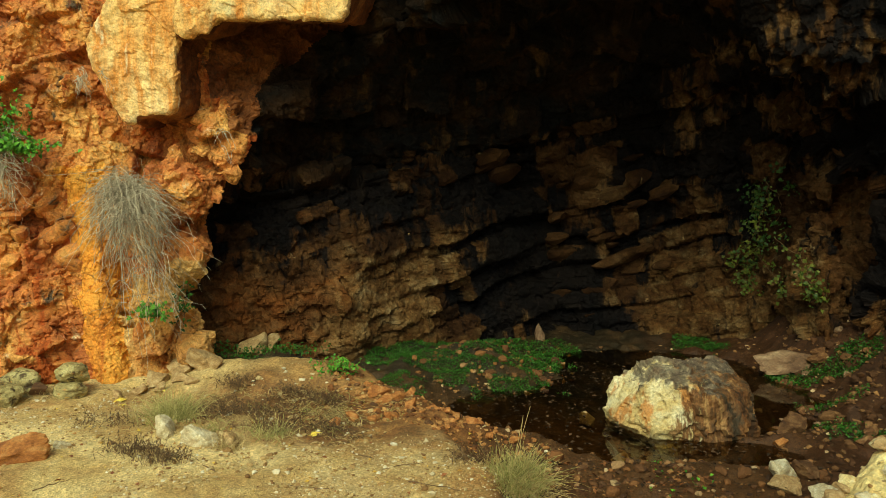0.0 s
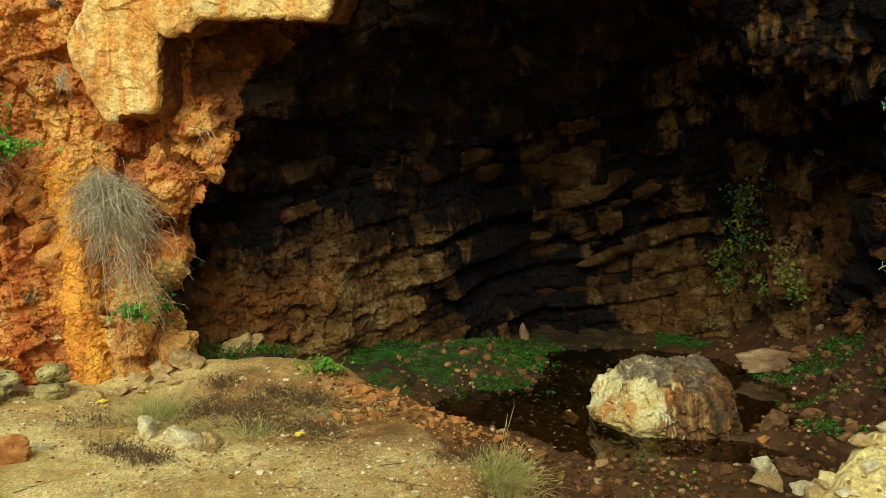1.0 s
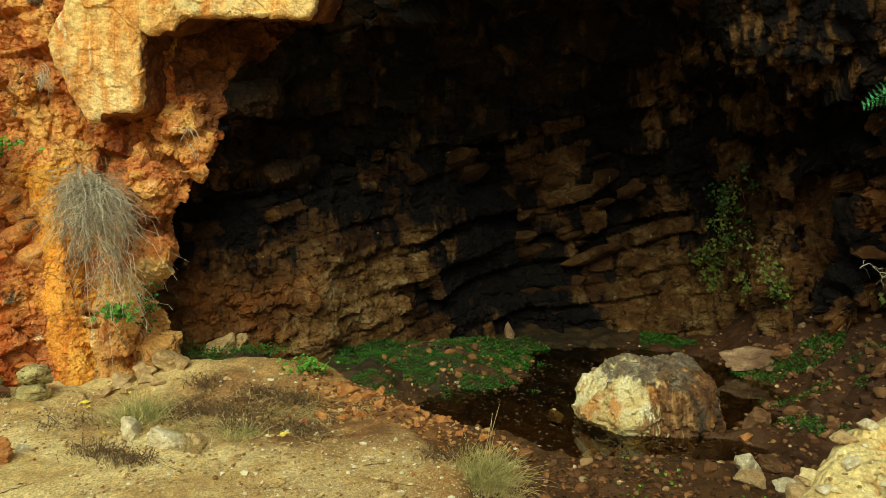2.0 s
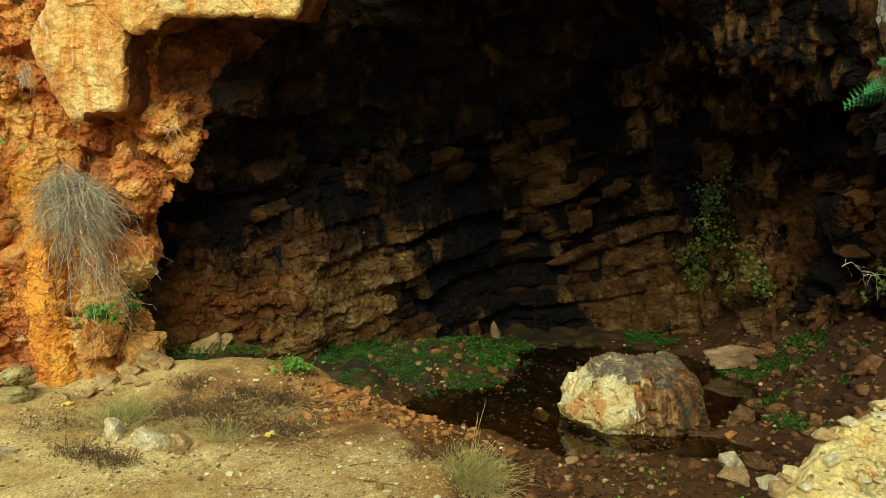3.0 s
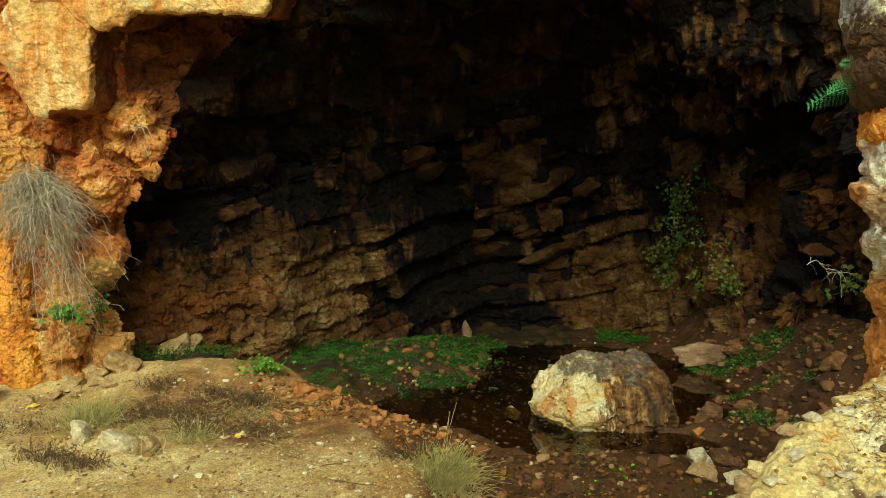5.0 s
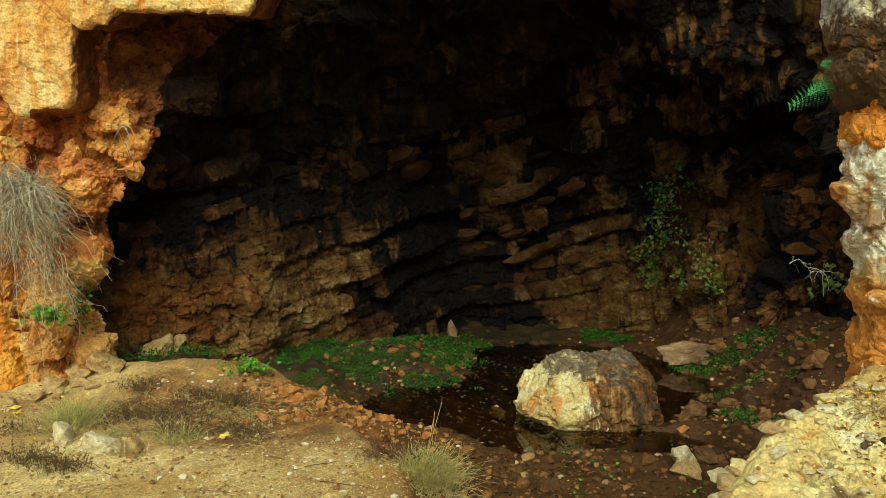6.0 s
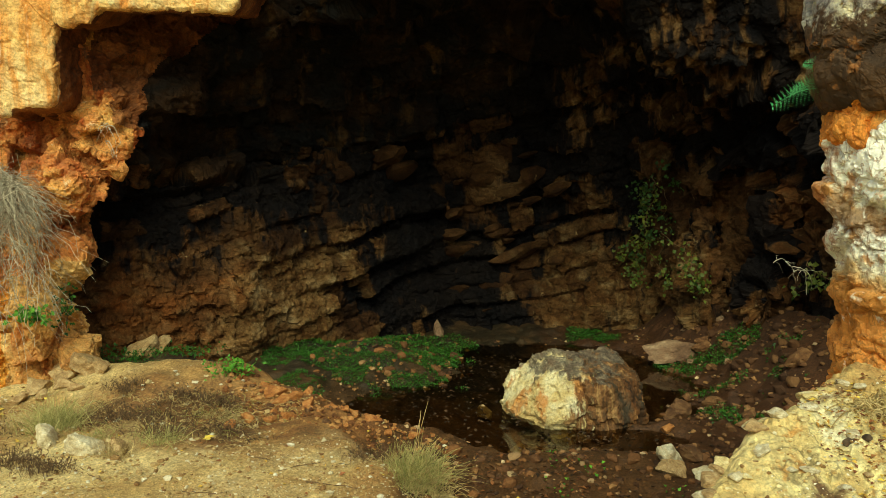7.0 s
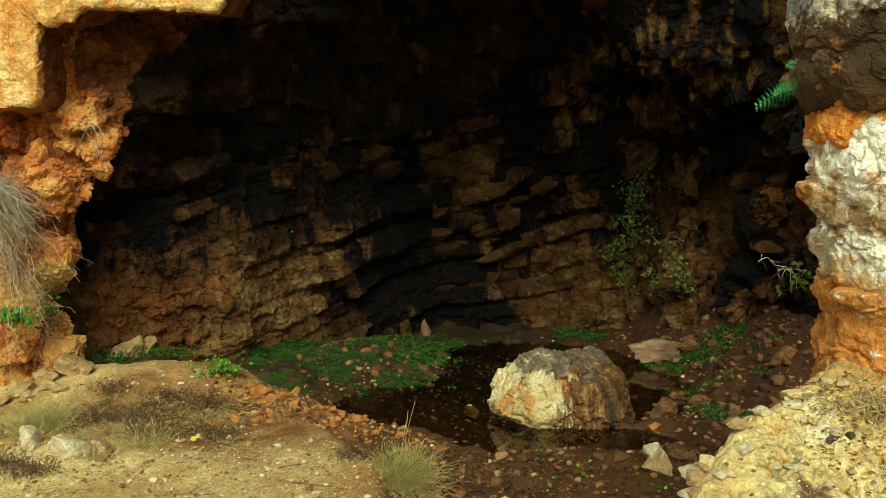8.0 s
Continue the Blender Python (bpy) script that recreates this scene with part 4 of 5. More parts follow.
m_white = stone_material("white_stone", [(0.3, (0.34, 0.24, 0.11)), (0.5, (0.56, 0.46, 0.27)), (0.7, (0.76, 0.70, 0.50))])
m_orange = stone_material("orange_stone", [(0.3, (0.18, 0.06, 0.016)), (0.5, (0.36, 0.14, 0.036)), (0.7, (0.52, 0.27, 0.09))])
m_tan = stone_material("tan_stone", [(0.3, (0.20, 0.11, 0.04)), (0.5, (0.38, 0.24, 0.10)), (0.7, (0.56, 0.41, 0.20))])
m_mossy = stone_material("lichen_grey_stone", [(0.3, (0.12, 0.085, 0.03)), (0.5, (0.33, 0.26, 0.10)), (0.7, (0.52, 0.45, 0.20))], crust=[((0.07, 0.045, 0.02), 4.0, 0.54, 0.62), ((0.42, 0.22, 0.06), 6.0, 0.60, 0.68)])
m_pale = stone_material("pale_yellow_stone", [(0.3, (0.42, 0.27, 0.10)), (0.5, (0.64, 0.50, 0.22)), (0.7, (0.80, 0.70, 0.42))])
m_muddy = stone_material("muddy_brown_stone", [(0.3, (0.05, 0.022, 0.01)), (0.5, (0.12, 0.055, 0.02)), (0.7, (0.22, 0.12, 0.05))])

# tan stone at about half brightness, with cave shade in its colour
m_shaded_tan = stone_material("shaded_tan_stone", [(0.3, (0.10, 0.05, 0.025)), (0.5, (0.20, 0.115, 0.06)), (0.7, (0.34, 0.23, 0.13))])
_stones = {}


def stone(x, y, size, seed, material, label, group="", z=None, tall=0.7, sink=0.25, turn=None, level=4, name="stone", blunt=False):
    """A loose angular stone of that width, resting on the ground; alike ones share a mesh."""
    key = (seed % 7, material.name, level, blunt)
    if key not in _stones:
        v, f = chunk(400 + seed % 7, (0.58, 0.52, 0.58), level, 26, 14, 0.07, 8, 0.72, 0.95) if blunt else chunk(400 + seed % 7, (0.66, 0.54, 0.66), level, 15, 60, 0.05, 8, 0.5, 0.82)
        v = v * (1 + facets(v, (0.22, 0.22, 0.16), 410 + seed % 7, 0.20, 0.30, 0.04) + facets(v, (0.08, 0.08, 0.07), 420 + seed % 7, 0.2, 0.35, 0.0))[:, None]
        me = mesh_from(name, v, f, False)
        me.materials.append(material)
        _stones[key] = me
    ob = new(name, _stones[key])
    z = ground_z(x, y) if z is None else z
    turn = (seed * 77.7) % 360 if turn is None else turn
    ob.location, ob.rotation_euler, ob.scale = (x, y, z + size * tall * (0.5 - sink)), (0.12 * math.sin(seed), 0.12 * math.cos(seed * 2), radians(turn)), (size, size, size * tall)
    return tagged(ob, label, "stone", group)


BY_PATH = "stones beside the path"
stone(-3.24, 7.22, 0.21, 4, m_white, "small cream-white angular stone beside the path", BY_PATH, tall=0.9)
stone(-2.80, 7.05, 0.26, 6, m_white, "cream-white angular stone on the sandy path edge", BY_PATH, tall=0.8)
stone(-3.00, 7.22, 0.14, 3, m_white, "pale stone half hidden behind a larger one", BY_PATH)
stone(-2.52, 7.02, 0.17, 4, m_tan, "tan stone among dry grass", BY_PATH)
stone(-4.22, 6.55, 0.46, 5, m_orange, "flat red-orange stone lying on the path", BY_PATH, tall=0.6)
stone(-4.02, 6.86, 0.12, 6, m_white, "little white stone on the path", BY_PATH)
stone(-4.72, 6.50, 0.10, 8, m_white, "little white stone on the path", BY_PATH)
FOOT = "lichen-covered stones at the cliff foot"
stone(-4.95, 8.62, 0.40, 9, m_mossy, "grey-green lichen-covered block lying on the ground", FOOT, blunt=True, tall=0.55)
stone(-4.97, 8.72, 0.38, 16, m_mossy, "grey-green stone stacked upon another block", FOOT, blunt=True, z=ground_z(-4.98, 8.62) + 0.15, tall=0.62, sink=0.1)
stone(-5.62, 8.72, 0.50, 11, m_mossy, "round grey-green stone below the cliff", FOOT, blunt=True, tall=0.75)
stone(-5.50, 8.18, 0.46, 12, m_mossy, "grey-green stone at the path edge", FOOT, blunt=True, tall=0.75)
stone(-5.95, 8.30, 0.40, 13, m_mossy, "grey-green stone at the path edge", FOOT, blunt=True, tall=0.75)
stone(-5.30, 8.55, 0.26, 14, m_muddy, "small brown stone between larger ones", FOOT)
HEAP = "pale rubble at the foot of the cave rim"
for k, (x, y, s) in enumerate([(-3.62, 9.35, 0.36), (-3.92, 9.25, 0.30), (-4.12, 9.10, 0.26), (-3.80, 9.00, 0.22), (-3.45, 9.15, 0.20), (-4.00, 8.85, 0.16), (-3.62, 8.80, 0.14), (-4.25, 8.80, 0.18), (-3.98, 9.50, 0.34), (-3.50, 10.7, 0.45), (-3.75, 11.0, 0.40), (-3.30, 10.9, 0.3), (-4.35, 8.55, 0.12)]):
    stone(x, y, s, 20 + k, m_tan, "pale tan broken stone fallen from the cliff", HEAP)
TRAIL = "orange stones on the slope to the pool"
for k, (x, y, s) in enumerate([(-1.46, 8.72, 0.22), (-1.35, 8.50, 0.16), (-1.22, 8.62, 0.18), (-1.05, 8.40, 0.15), (-0.86, 9.45, 0.16), (-1.10, 8.95, 0.14), (-1.55, 7.92, 0.14), (-1.35, 7.98, 0.12), (-1.20, 8.10, 0.13), (-0.78, 8.35, 0.16), (-0.55, 8.30, 0.12), (-0.35, 8.12, 0.12), (-0.62, 8.62, 0.10), (-1.75, 7.80, 0.12), (0.05, 8.1, 0.12), (-0.1, 7.7, 0.1)]):
    stone(x, y, s, 40 + k, m_orange, "rough orange stone on the muddy slope", TRAIL)
for k in range(34):
    x = float(rs.uniform(-1.9, 0.1))
    y = 8.55 - 0.45 * (x + 1.5) + float(rs.normal() * 0.28)
    stone(x, y, float(rs.uniform(0.035, 0.10)), 340 + k, (m_orange, m_muddy)[k % 2], "small orange-brown stone on the muddy slope", TRAIL, level=2)
POOL = "stones in and beside the pool"
stone(0.98, 9.72, 0.17, 60, m_tan, "tan stone standing out of the pool", POOL, tall=0.9, sink=0.0)
stone(1.20, 8.52, 0.26, 61, m_tan, "tan stone in the mud before the boulder", POOL)
stone(2.47, 7.36, 0.22, 62, m_white, "upright pale stone at the water's edge", POOL, tall=1.2)
stone(2.44, 7.16, 0.28, 63, m_tan, "broad pale stone at the water's edge", POOL, tall=0.6)
stone(2.70, 7.45, 0.26, 64, m_muddy, "red-brown stone at the water's edge", POOL)
stone(2.72, 7.00, 0.20, 65, m_white, "white stone below the ledge", POOL)
stone(0.53, 13.9, 0.22, 66, m_shaded_tan, "upright pale stone by the cave wall", POOL, tall=1.5)
stone(4.05, 11.75, 0.72, 65, m_shaded_tan, "long pale slab on the cave floor", POOL, tall=0.5, turn=8, sink=0.3, level=4)
stone(0.16, 6.35, 0.14, 68, m_white, "pale stone below a grass tuft", POOL)
stone(3.05, 8.75, 0.26, 69, m_muddy, "brown stone beside the boulder", POOL)
stone(2.85, 8.55, 0.16, 70, m_orange, "orange stone beside the boulder", POOL)



def free_of_boulder(x, y):
    return ((x - 2.06) / 0.95) ** 2 + ((y - 9.35) / 0.85) ** 2 > 1


def island_material(name, stops, rough=0.9):
    n = Nodes(name)
    col = n.ramp(n.add("NewGeometry").outputs["Random Per Island"], stops)
    col = n.mix(1.0, col, n.ramp(n.noise(n.place("world"), 60, 5, 0.7), [(0.3, 0.65), (0.7, 1.25)]), "MULTIPLY")
    n.put(n.b.inputs["Base Color"], col)
    n.b.inputs["Roughness"].default_value = rough
    return n.m


def scattered(name, rows, material, label, category, seed):
    """Many angular stones of (x, y, width) resting on the ground, joined into one mesh."""
    r = np.random.default_rng(seed)
    verts, faces, start = [], [], 0
    for k, (x, y, size) in enumerate(rows):
        v, f = chunk(430 + k % 9, (0.62, 0.52, 0.44), 2, 13, 60, 0.05, 8, 0.5, 0.82)
        a = r.uniform(0, 6.28)
        v = v * size @ np.array([[math.cos(a), math.sin(a), 0], [-math.sin(a), math.cos(a), 0], [0, 0, 1]])
        verts.append(v + np.array([x, y, ground_z(x, y) + 0.12 * size]))
        faces.append(f + start)
        start += len(v)
    return tagged(solid(name, np.concatenate(verts), np.concatenate(faces), material, smooth=False), label, category, kind="stuff")


def mud_stones(n, ways, seed):
    r, rows = np.random.default_rng(seed), []
    while len(rows) < n:
        x0, x1, y0, y1 = ways[len(rows) % len(ways)]
        x, y = float(r.uniform(x0, x1)), float(r.uniform(y0, y1))
        if free_of_boulder(x, y) and not (y > 8 and x < 3.4 and ground_z(x, y) < -0.47):
            rows.append((x, y, float(r.uniform(0.035, 0.09) if r.random() < 0.8 else r.uniform(0.09, 0.19))))
    return rows


m_mud_stone = island_material("mud_stones", [(0.0, (0.05, 0.022, 0.01)), (0.45, (0.14, 0.06, 0.02)), (0.8, (0.24, 0.10, 0.03)), (1.0, (0.34, 0.23, 0.11))])
scattered("rubble", mud_stones(330, ((0.1, 3.0, 5.9, 8.2), (0.1, 2.2, 5.9, 7.8), (-1.4, 1.2, 10.4, 12.6)), 71), m_mud_stone, "broken red-brown stones strewn over the mud", "rubble", 72)
m_slope_stone = island_material("slope_stones", [(0.0, (0.035, 0.016, 0.008)), (0.5, (0.10, 0.042, 0.014)), (1.0, (0.24, 0.12, 0.045))])
scattered("rubble", mud_stones(380, ((3.1, 5.4, 7.4, 12.8), (3.6, 5.3, 9.0, 12.0)), 73), m_slope_stone, "broken red-brown stones strewn over the rubble slope", "rubble", 74)

SLOPE = "red-brown rocks on the rubble slope"
m_rubble = stone_material("red_brown_rock", [(0.3, (0.05, 0.02, 0.008)), (0.5, (0.15, 0.065, 0.022)), (0.7, (0.28, 0.15, 0.06))])
for k in range(52):
    x, y = float(rs.uniform(3.0, 5.1)), float(rs.uniform(7.8, 12.4))
    s = float(rs.uniform(0.06, 0.16) if k % 6 else rs.uniform(0.18, 0.28))
    stone(x, y, s, 300 + k, (m_rubble, m_rubble, m_shaded_tan)[k % 3], "angular red-brown rock half sunk in the slope", SLOPE, sink=0.35)


def pebbles(name, xy, z, sizes, material, label, seed, category="pebbles"):
    """Many small stones in one mesh."""
    r = np.random.default_rng(seed)
    d, f = ball(1)
    n = len(xy)
    shape = 1 + 0.35 * r.normal(size=(n, len(d), 1)).clip(-1.2, 1.2)
    v = d[None] * shape * sizes[:, None, None] * np.array([1, 0.8, 0.6]) * 0.5
    a = r.uniform(0, 6.28, n)[:, None]
    v = np.stack([v[..., 0] * np.cos(a) - v[..., 1] * np.sin(a), v[..., 0] * np.sin(a) + v[..., 1] * np.cos(a), v[..., 2]], -1)
    v += np.stack([xy[:, 0], xy[:, 1], z + sizes * 0.12], -1)[:, None]
    f = (f[None] + np.arange(n)[:, None, None] * len(d)).reshape(-1, 3)
    ob = solid(name, v.reshape(-1, 3), f, material, smooth=False)
    return tagged(ob, label, category, kind="stuff")


def on_ground(xy):
    return ground_height(xy[:, 0], xy[:, 1])


m_gravel = island_material("path_gravel", [(0.0, (0.20, 0.10, 0.035)), (0.35, (0.38, 0.24, 0.09)), (0.75, (0.52, 0.39, 0.18)), (1.0, (0.70, 0.64, 0.46))])
m_scree = island_material("red_scree", [(0.0, (0.08, 0.03, 0.01)), (0.5, (0.26, 0.10, 0.028)), (1.0, (0.50, 0.27, 0.09))])
m_grit = island_material("cave_grit", [(0.0, (0.04, 0.02, 0.01)), (0.5, (0.15, 0.07, 0.025)), (0.85, (0.30, 0.15, 0.05)), (1.0, (0.55, 0.40, 0.22))])
xy = np.stack([rs.uniform(-6.2, 0.4, 22000), 5.3 + 4.0 * rs.random(22000) ** 1.4], 1)
xy = xy[(fbm(np.c_[xy * 1.4, xy[:, :1] * 0], 3, 400) > -0.25)]
xy = xy[(rs.random(len(xy)) < 0.2) | (xy[:, 1] < 7.3) | (xy[:, 0] < -3.9)]
pebbles("gravel", xy, on_ground(xy), 0.010 + 0.032 * rs.random(len(xy)) ** 5, m_gravel, "fine pale gravel strewn over the sandy path", 11, "gravel")
xy = np.stack([rs.uniform(-1.2, 5.2, 4200), rs.uniform(5.6, 13.5, 4200)], 1)
keep = free_of_boulder(xy[:, 0], xy[:, 1]) & (on_ground(xy) > WATER - 0.05) & ((on_ground(xy) < -0.16) | (xy[:, 0] > 2.5) | (xy[:, 1] > 10))
xy = xy[keep]
pebbles("rubble", xy, on_ground(xy), 0.015 + 0.07 * rs.random(len(xy)) ** 3, m_grit, "small muddy rubble over the cave floor", 12, "rubble")

xy = np.stack([rs.uniform(-6.0, -0.2, 900), 6.0 + 3.0 * rs.random(900)], 1)
xy = xy[fbm(np.c_[xy * 1.1, xy[:, :1] * 0], 3, 402) > 0.0]
pebbles("gravel", xy, on_ground(xy), 0.03 + 0.05 * rs.random(len(xy)) ** 2, m_gravel, "coarse tan and cream stones strewn beside the path", 13, "gravel")
xy = np.stack([rs.uniform(-2.0, 0.4, 1500), rs.uniform(7.2, 9.4, 1500)], 1)
xy = xy[np.abs(xy[:, 1] - 8.5 + 0.5 * (xy[:, 0] + 1.3)) < 0.55]
pebbles("rubble", xy, on_ground(xy), 0.025 + 0.06 * rs.random(len(xy)) ** 2, m_scree, "red-orange scree on the bank of the pool", 14, "rubble")

# ---- plants ----
m_twig = leaf_material("dry_grey_twigs", (0.20, 0.155, 0.095), (0.68, 0.59, 0.42), 0.9)
m_straw = leaf_material("dry_straw", (0.30, 0.20, 0.07), (0.66, 0.50, 0.22), 0.85)
m_brown = leaf_material("dead_brown_stems", (0.05, 0.03, 0.015), (0.22, 0.13, 0.06), 0.9)
m_grass = leaf_material("grass_green", (0.22, 0.22, 0.05), (0.64, 0.55, 0.22), 0.75)
m_leaf = leaf_material("leaf_green", (0.05, 0.16, 0.015), (0.15, 0.36, 0.03))
m_herb = leaf_material("herb_green", (0.012, 0.050, 0.004), (0.050, 0.140, 0.011))
m_vine = leaf_material("vine_yellow_green", (0.025, 0.060, 0.007), (0.15, 0.16, 0.020))
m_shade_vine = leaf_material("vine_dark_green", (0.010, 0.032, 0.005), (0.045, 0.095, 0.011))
m_fern = leaf_material("fern_green", (0.05, 0.24, 0.08), (0.15, 0.44, 0.16))
m_fallen = island_material("fallen_leaves", [(0.0, (0.10, 0.03, 0.012)), (0.4, (0.28, 0.10, 0.03)), (0.7, (0.55, 0.30, 0.05)), (1.0, (0.80, 0.58, 0.08))], 0.7)


def arcs(n, root, spread, length, lean, droop, seed, points=7, wild=0.05, wide=0.45):
    """n curved stems from about one root: (n, points, 3)."""
    r = np.random.default_rng(seed)
    t = np.linspace(0, 1, points)[None, :, None]
    start = np.array(root) + r.normal(size=(n, 1, 3)) * np.array(spread)
    way = np.array(lean) + r.normal(size=(n, 1, 3)) * np.array([wide, wide, 0.3])
    way /= np.linalg.norm(way, axis=2, keepdims=True)
    size = length * (0.45 + 0.65 * r.random((n, 1, 1)))
    line = start + way * size * t
    line[..., 2] -= (droop * size * t ** 2)[..., 0] * (0.6 + 0.8 * r.random((n, 1)))
    return line + wild * size * np.cumsum(r.normal(size=(n, points, 3)), 1) * t * 0.5


def hanging_bush(root, length, n, seed, label, wide=0.22, limbs_n=14):
    """Leafless twigs hanging out of the rock: limbs, each with its own spray of twigs."""
    ob = base("dry_bush", *root)
    r = np.random.default_rng(seed + 1)
    limbs = arcs(limbs_n, (0, 0, 0), (0.10, 0.03, 0.06), length, (0.34, -0.32, 0.28), 1.15, seed, 10, 0.10, wide)
    for l in limbs:
        limb = solid("branch", *tubes(l[None], np.linspace(0.006, 0.0025, 10), 4), m_twig, ob)
        m = n // limbs_n
        starts = l[r.integers(1, 9, m)][:, None, :]
        tw = arcs(m, (0, 0, 0), (0.02, 0.02, 0.02), length * 0.50, (0.16, -0.15, -0.05), 0.80, int(r.integers(1e6)), 8, 0.22, wide * 2.0) + starts
        tagged(solid("twig_spray", *tubes(tw, np.linspace(0.0036, 0.0017, 8), 3), m_twig, limb), kind="stuff")
    return tagged(ob, label, "bush")


hanging_bush((-4.55, 9.25, 2.36), 0.92, 1000, 501, "dry grey leafless bush hanging from the cliff", 0.24, 26)
hanging_bush((-4.90, 9.05, 3.58), 0.24, 60, 511, "small dry grey tuft in a cliff crack", 0.12, 5)

hanging_bush((-3.52, 9.62, 2.95), 0.34, 8, 521, "bare grey roots sticking out of the cliff", limbs_n=4)
hanging_bush((4.72, 9.75, 1.25), 0.28, 12, 531, "bare grey twigs on the cave wall", limbs_n=3)


def tuft(x, y, n, length, seed, material, label, stalks=0, lean=(0, 0, 1), width=0.05, z=None, droop=0.35):
    ob = base("grass_tuft", x, y, (ground_z(x, y) if z is None else z) - 0.02)
    b = arcs(n, (0, 0, 0), (width, width, 0.0), length, lean, droop, seed, 6, 0.03)
    tagged(solid("foliage", *tubes(b, np.linspace(0.0035, 0.0008, 6), 3), material, ob), kind="stuff")
    for k in range(stalks):
        s = arcs(1, (0, 0, 0), (width, width, 0), length * 1.7, (0.1 * (k - 1), 0, 2.2), 0.12, seed + 20 + k, 6, 0.01)
        solid("stalk", *tubes(s, np.linspace(0.003, 0.002, 6), 4), m_straw, ob, "tall dry seed stalk")
    return tagged(ob, label, "grass")


tuft(0.04, 6.75, 720, 0.54, 601, m_grass, "yellow-green grass tuft with tall dry stalks at the bank", 4, (0.12, -0.1, 1.0), 0.10)
tuft(0.07, 6.73, 420, 0.50, 613, m_straw, "dry straw grass among a green tuft", 0, (0.12, -0.12, 0.9), 0.11, droop=0.45)
tuft(0.20, 6.62, 160, 0.36, 602, m_straw, "straw-coloured grass at the bank", 0, (0.3, -0.3, 0.6), 0.14, droop=0.8)
tuft(-3.36, 7.72, 380, 0.50, 603, m_grass, "pale green grass tuft on the mound", 0, (0.0, 0, 1.0), 0.11)
tuft(-3.55, 7.9, 120, 0.34, 604, m_straw, "dry straw grass on the mound", 0, (0.0, 0, 1.0), 0.16)
tuft(-3.5, 8.4, 160, 0.30, 605, m_straw, "dry straw grass on the mound", 0, (0.1, -0.1, 0.8), 0.3, droop=0.6)
tuft(-2.52, 6.95, 130, 0.26, 606, m_straw, "dry straw grass beside a pale stone", 0, (0.0, 0, 1.0), 0.07)
tuft(-2.3, 7.35, 120, 0.28, 607, m_grass, "thin greenish grass on the path edge", 0, (0.2, 0, 0.9), 0.12)
tuft(-1.9, 8.1, 170, 0.46, 608, m_straw, "bent dry grass on the mound", 0, (0.5, -0.4, 0.6), 0.18, droop=0.8)
tuft(-2.2, 7.9, 130, 0.40, 609, m_brown, "dead brown stems on the mound", 0, (0.3, -0.3, 0.7), 0.22, droop=0.6)
tuft(-0.15, 7.0, 110, 0.30, 610, m_straw, "dry straw grass at the bank", 0, (-0.1, -0.1, 0.9), 0.12)
tuft(-2.9, 8.1, 150, 0.34, 611, m_brown, "dead brown stems on the mound", 0, (0.1, -0.2, 0.7), 0.28, droop=0.6)
for k in range(38):
    x, y = float(rs.uniform(-3.6, -1.2)), float(rs.uniform(7.4, 8.6))
    tuft(x, y, 60, float(rs.uniform(0.16, 0.34)), 640 + k, (m_straw, m_brown, m_straw, m_grass)[k % 4], ("dry straw grass on the mound", "dead brown stems on the mound", "bent dry grass on the mound", "thin greenish grass on the mound")[k % 4], 0, (float(rs.normal() * 0.3), -0.3, 0.7), 0.12, droop=0.7)
tuft(-5.25, 8.55, 120, 0.36, 612, m_straw, "dry drooping grass between stones", 0, (0.1, -0.5, 0.5), 0.10, droop=1.0)


def shrublet(x, y, wide, n, seed, label):
    """A low dead shrub: a flat mat of dark twigs."""
    ob = base("dead_shrub", x, y, ground_z(x, y))
    r = np.random.default_rng(seed)
    lines = arcs(n, (0, 0, 0.02), (wide * 0.5, wide * 0.3, 0.01), 0.17, (0, 0, 0.8), 0.3, seed, 5, 0.14)
    tagged(solid("twig_spray", *tubes(lines, np.linspace(0.003, 0.0012, 5), 3), m_brown, ob), kind="stuff")
    m = n * 2
    at = lines[r.integers(0, n, m), r.integers(2, 5, m)]
    tagged(solid("dead_foliage", *leaves(at, r.normal(size=(m, 3)), r.normal(size=(m, 3)), np.full(m, 0.018), np.full(m, 0.012)), m_brown, ob), kind="stuff")
    return tagged(ob, label, "shrub")


for k, (x, y, w, n) in enumerate([(-3.3, 6.72, 0.28, 150), (-2.95, 6.55, 0.25, 120), (-3.0, 8.62, 0.20, 120), (-2.35, 8.5, 0.26, 150), (-2.0, 8.35, 0.28, 150), (-2.75, 8.0, 0.4, 200), (-2.3, 7.5, 0.3, 120), (-1.75, 7.6, 0.2, 90), (-0.3, 6.85, 0.3, 100), (-4.0, 7.6, 0.4, 90)]):
    shrublet(x, y, w, n, 700 + k, "low dead brown shrub on dry ground")


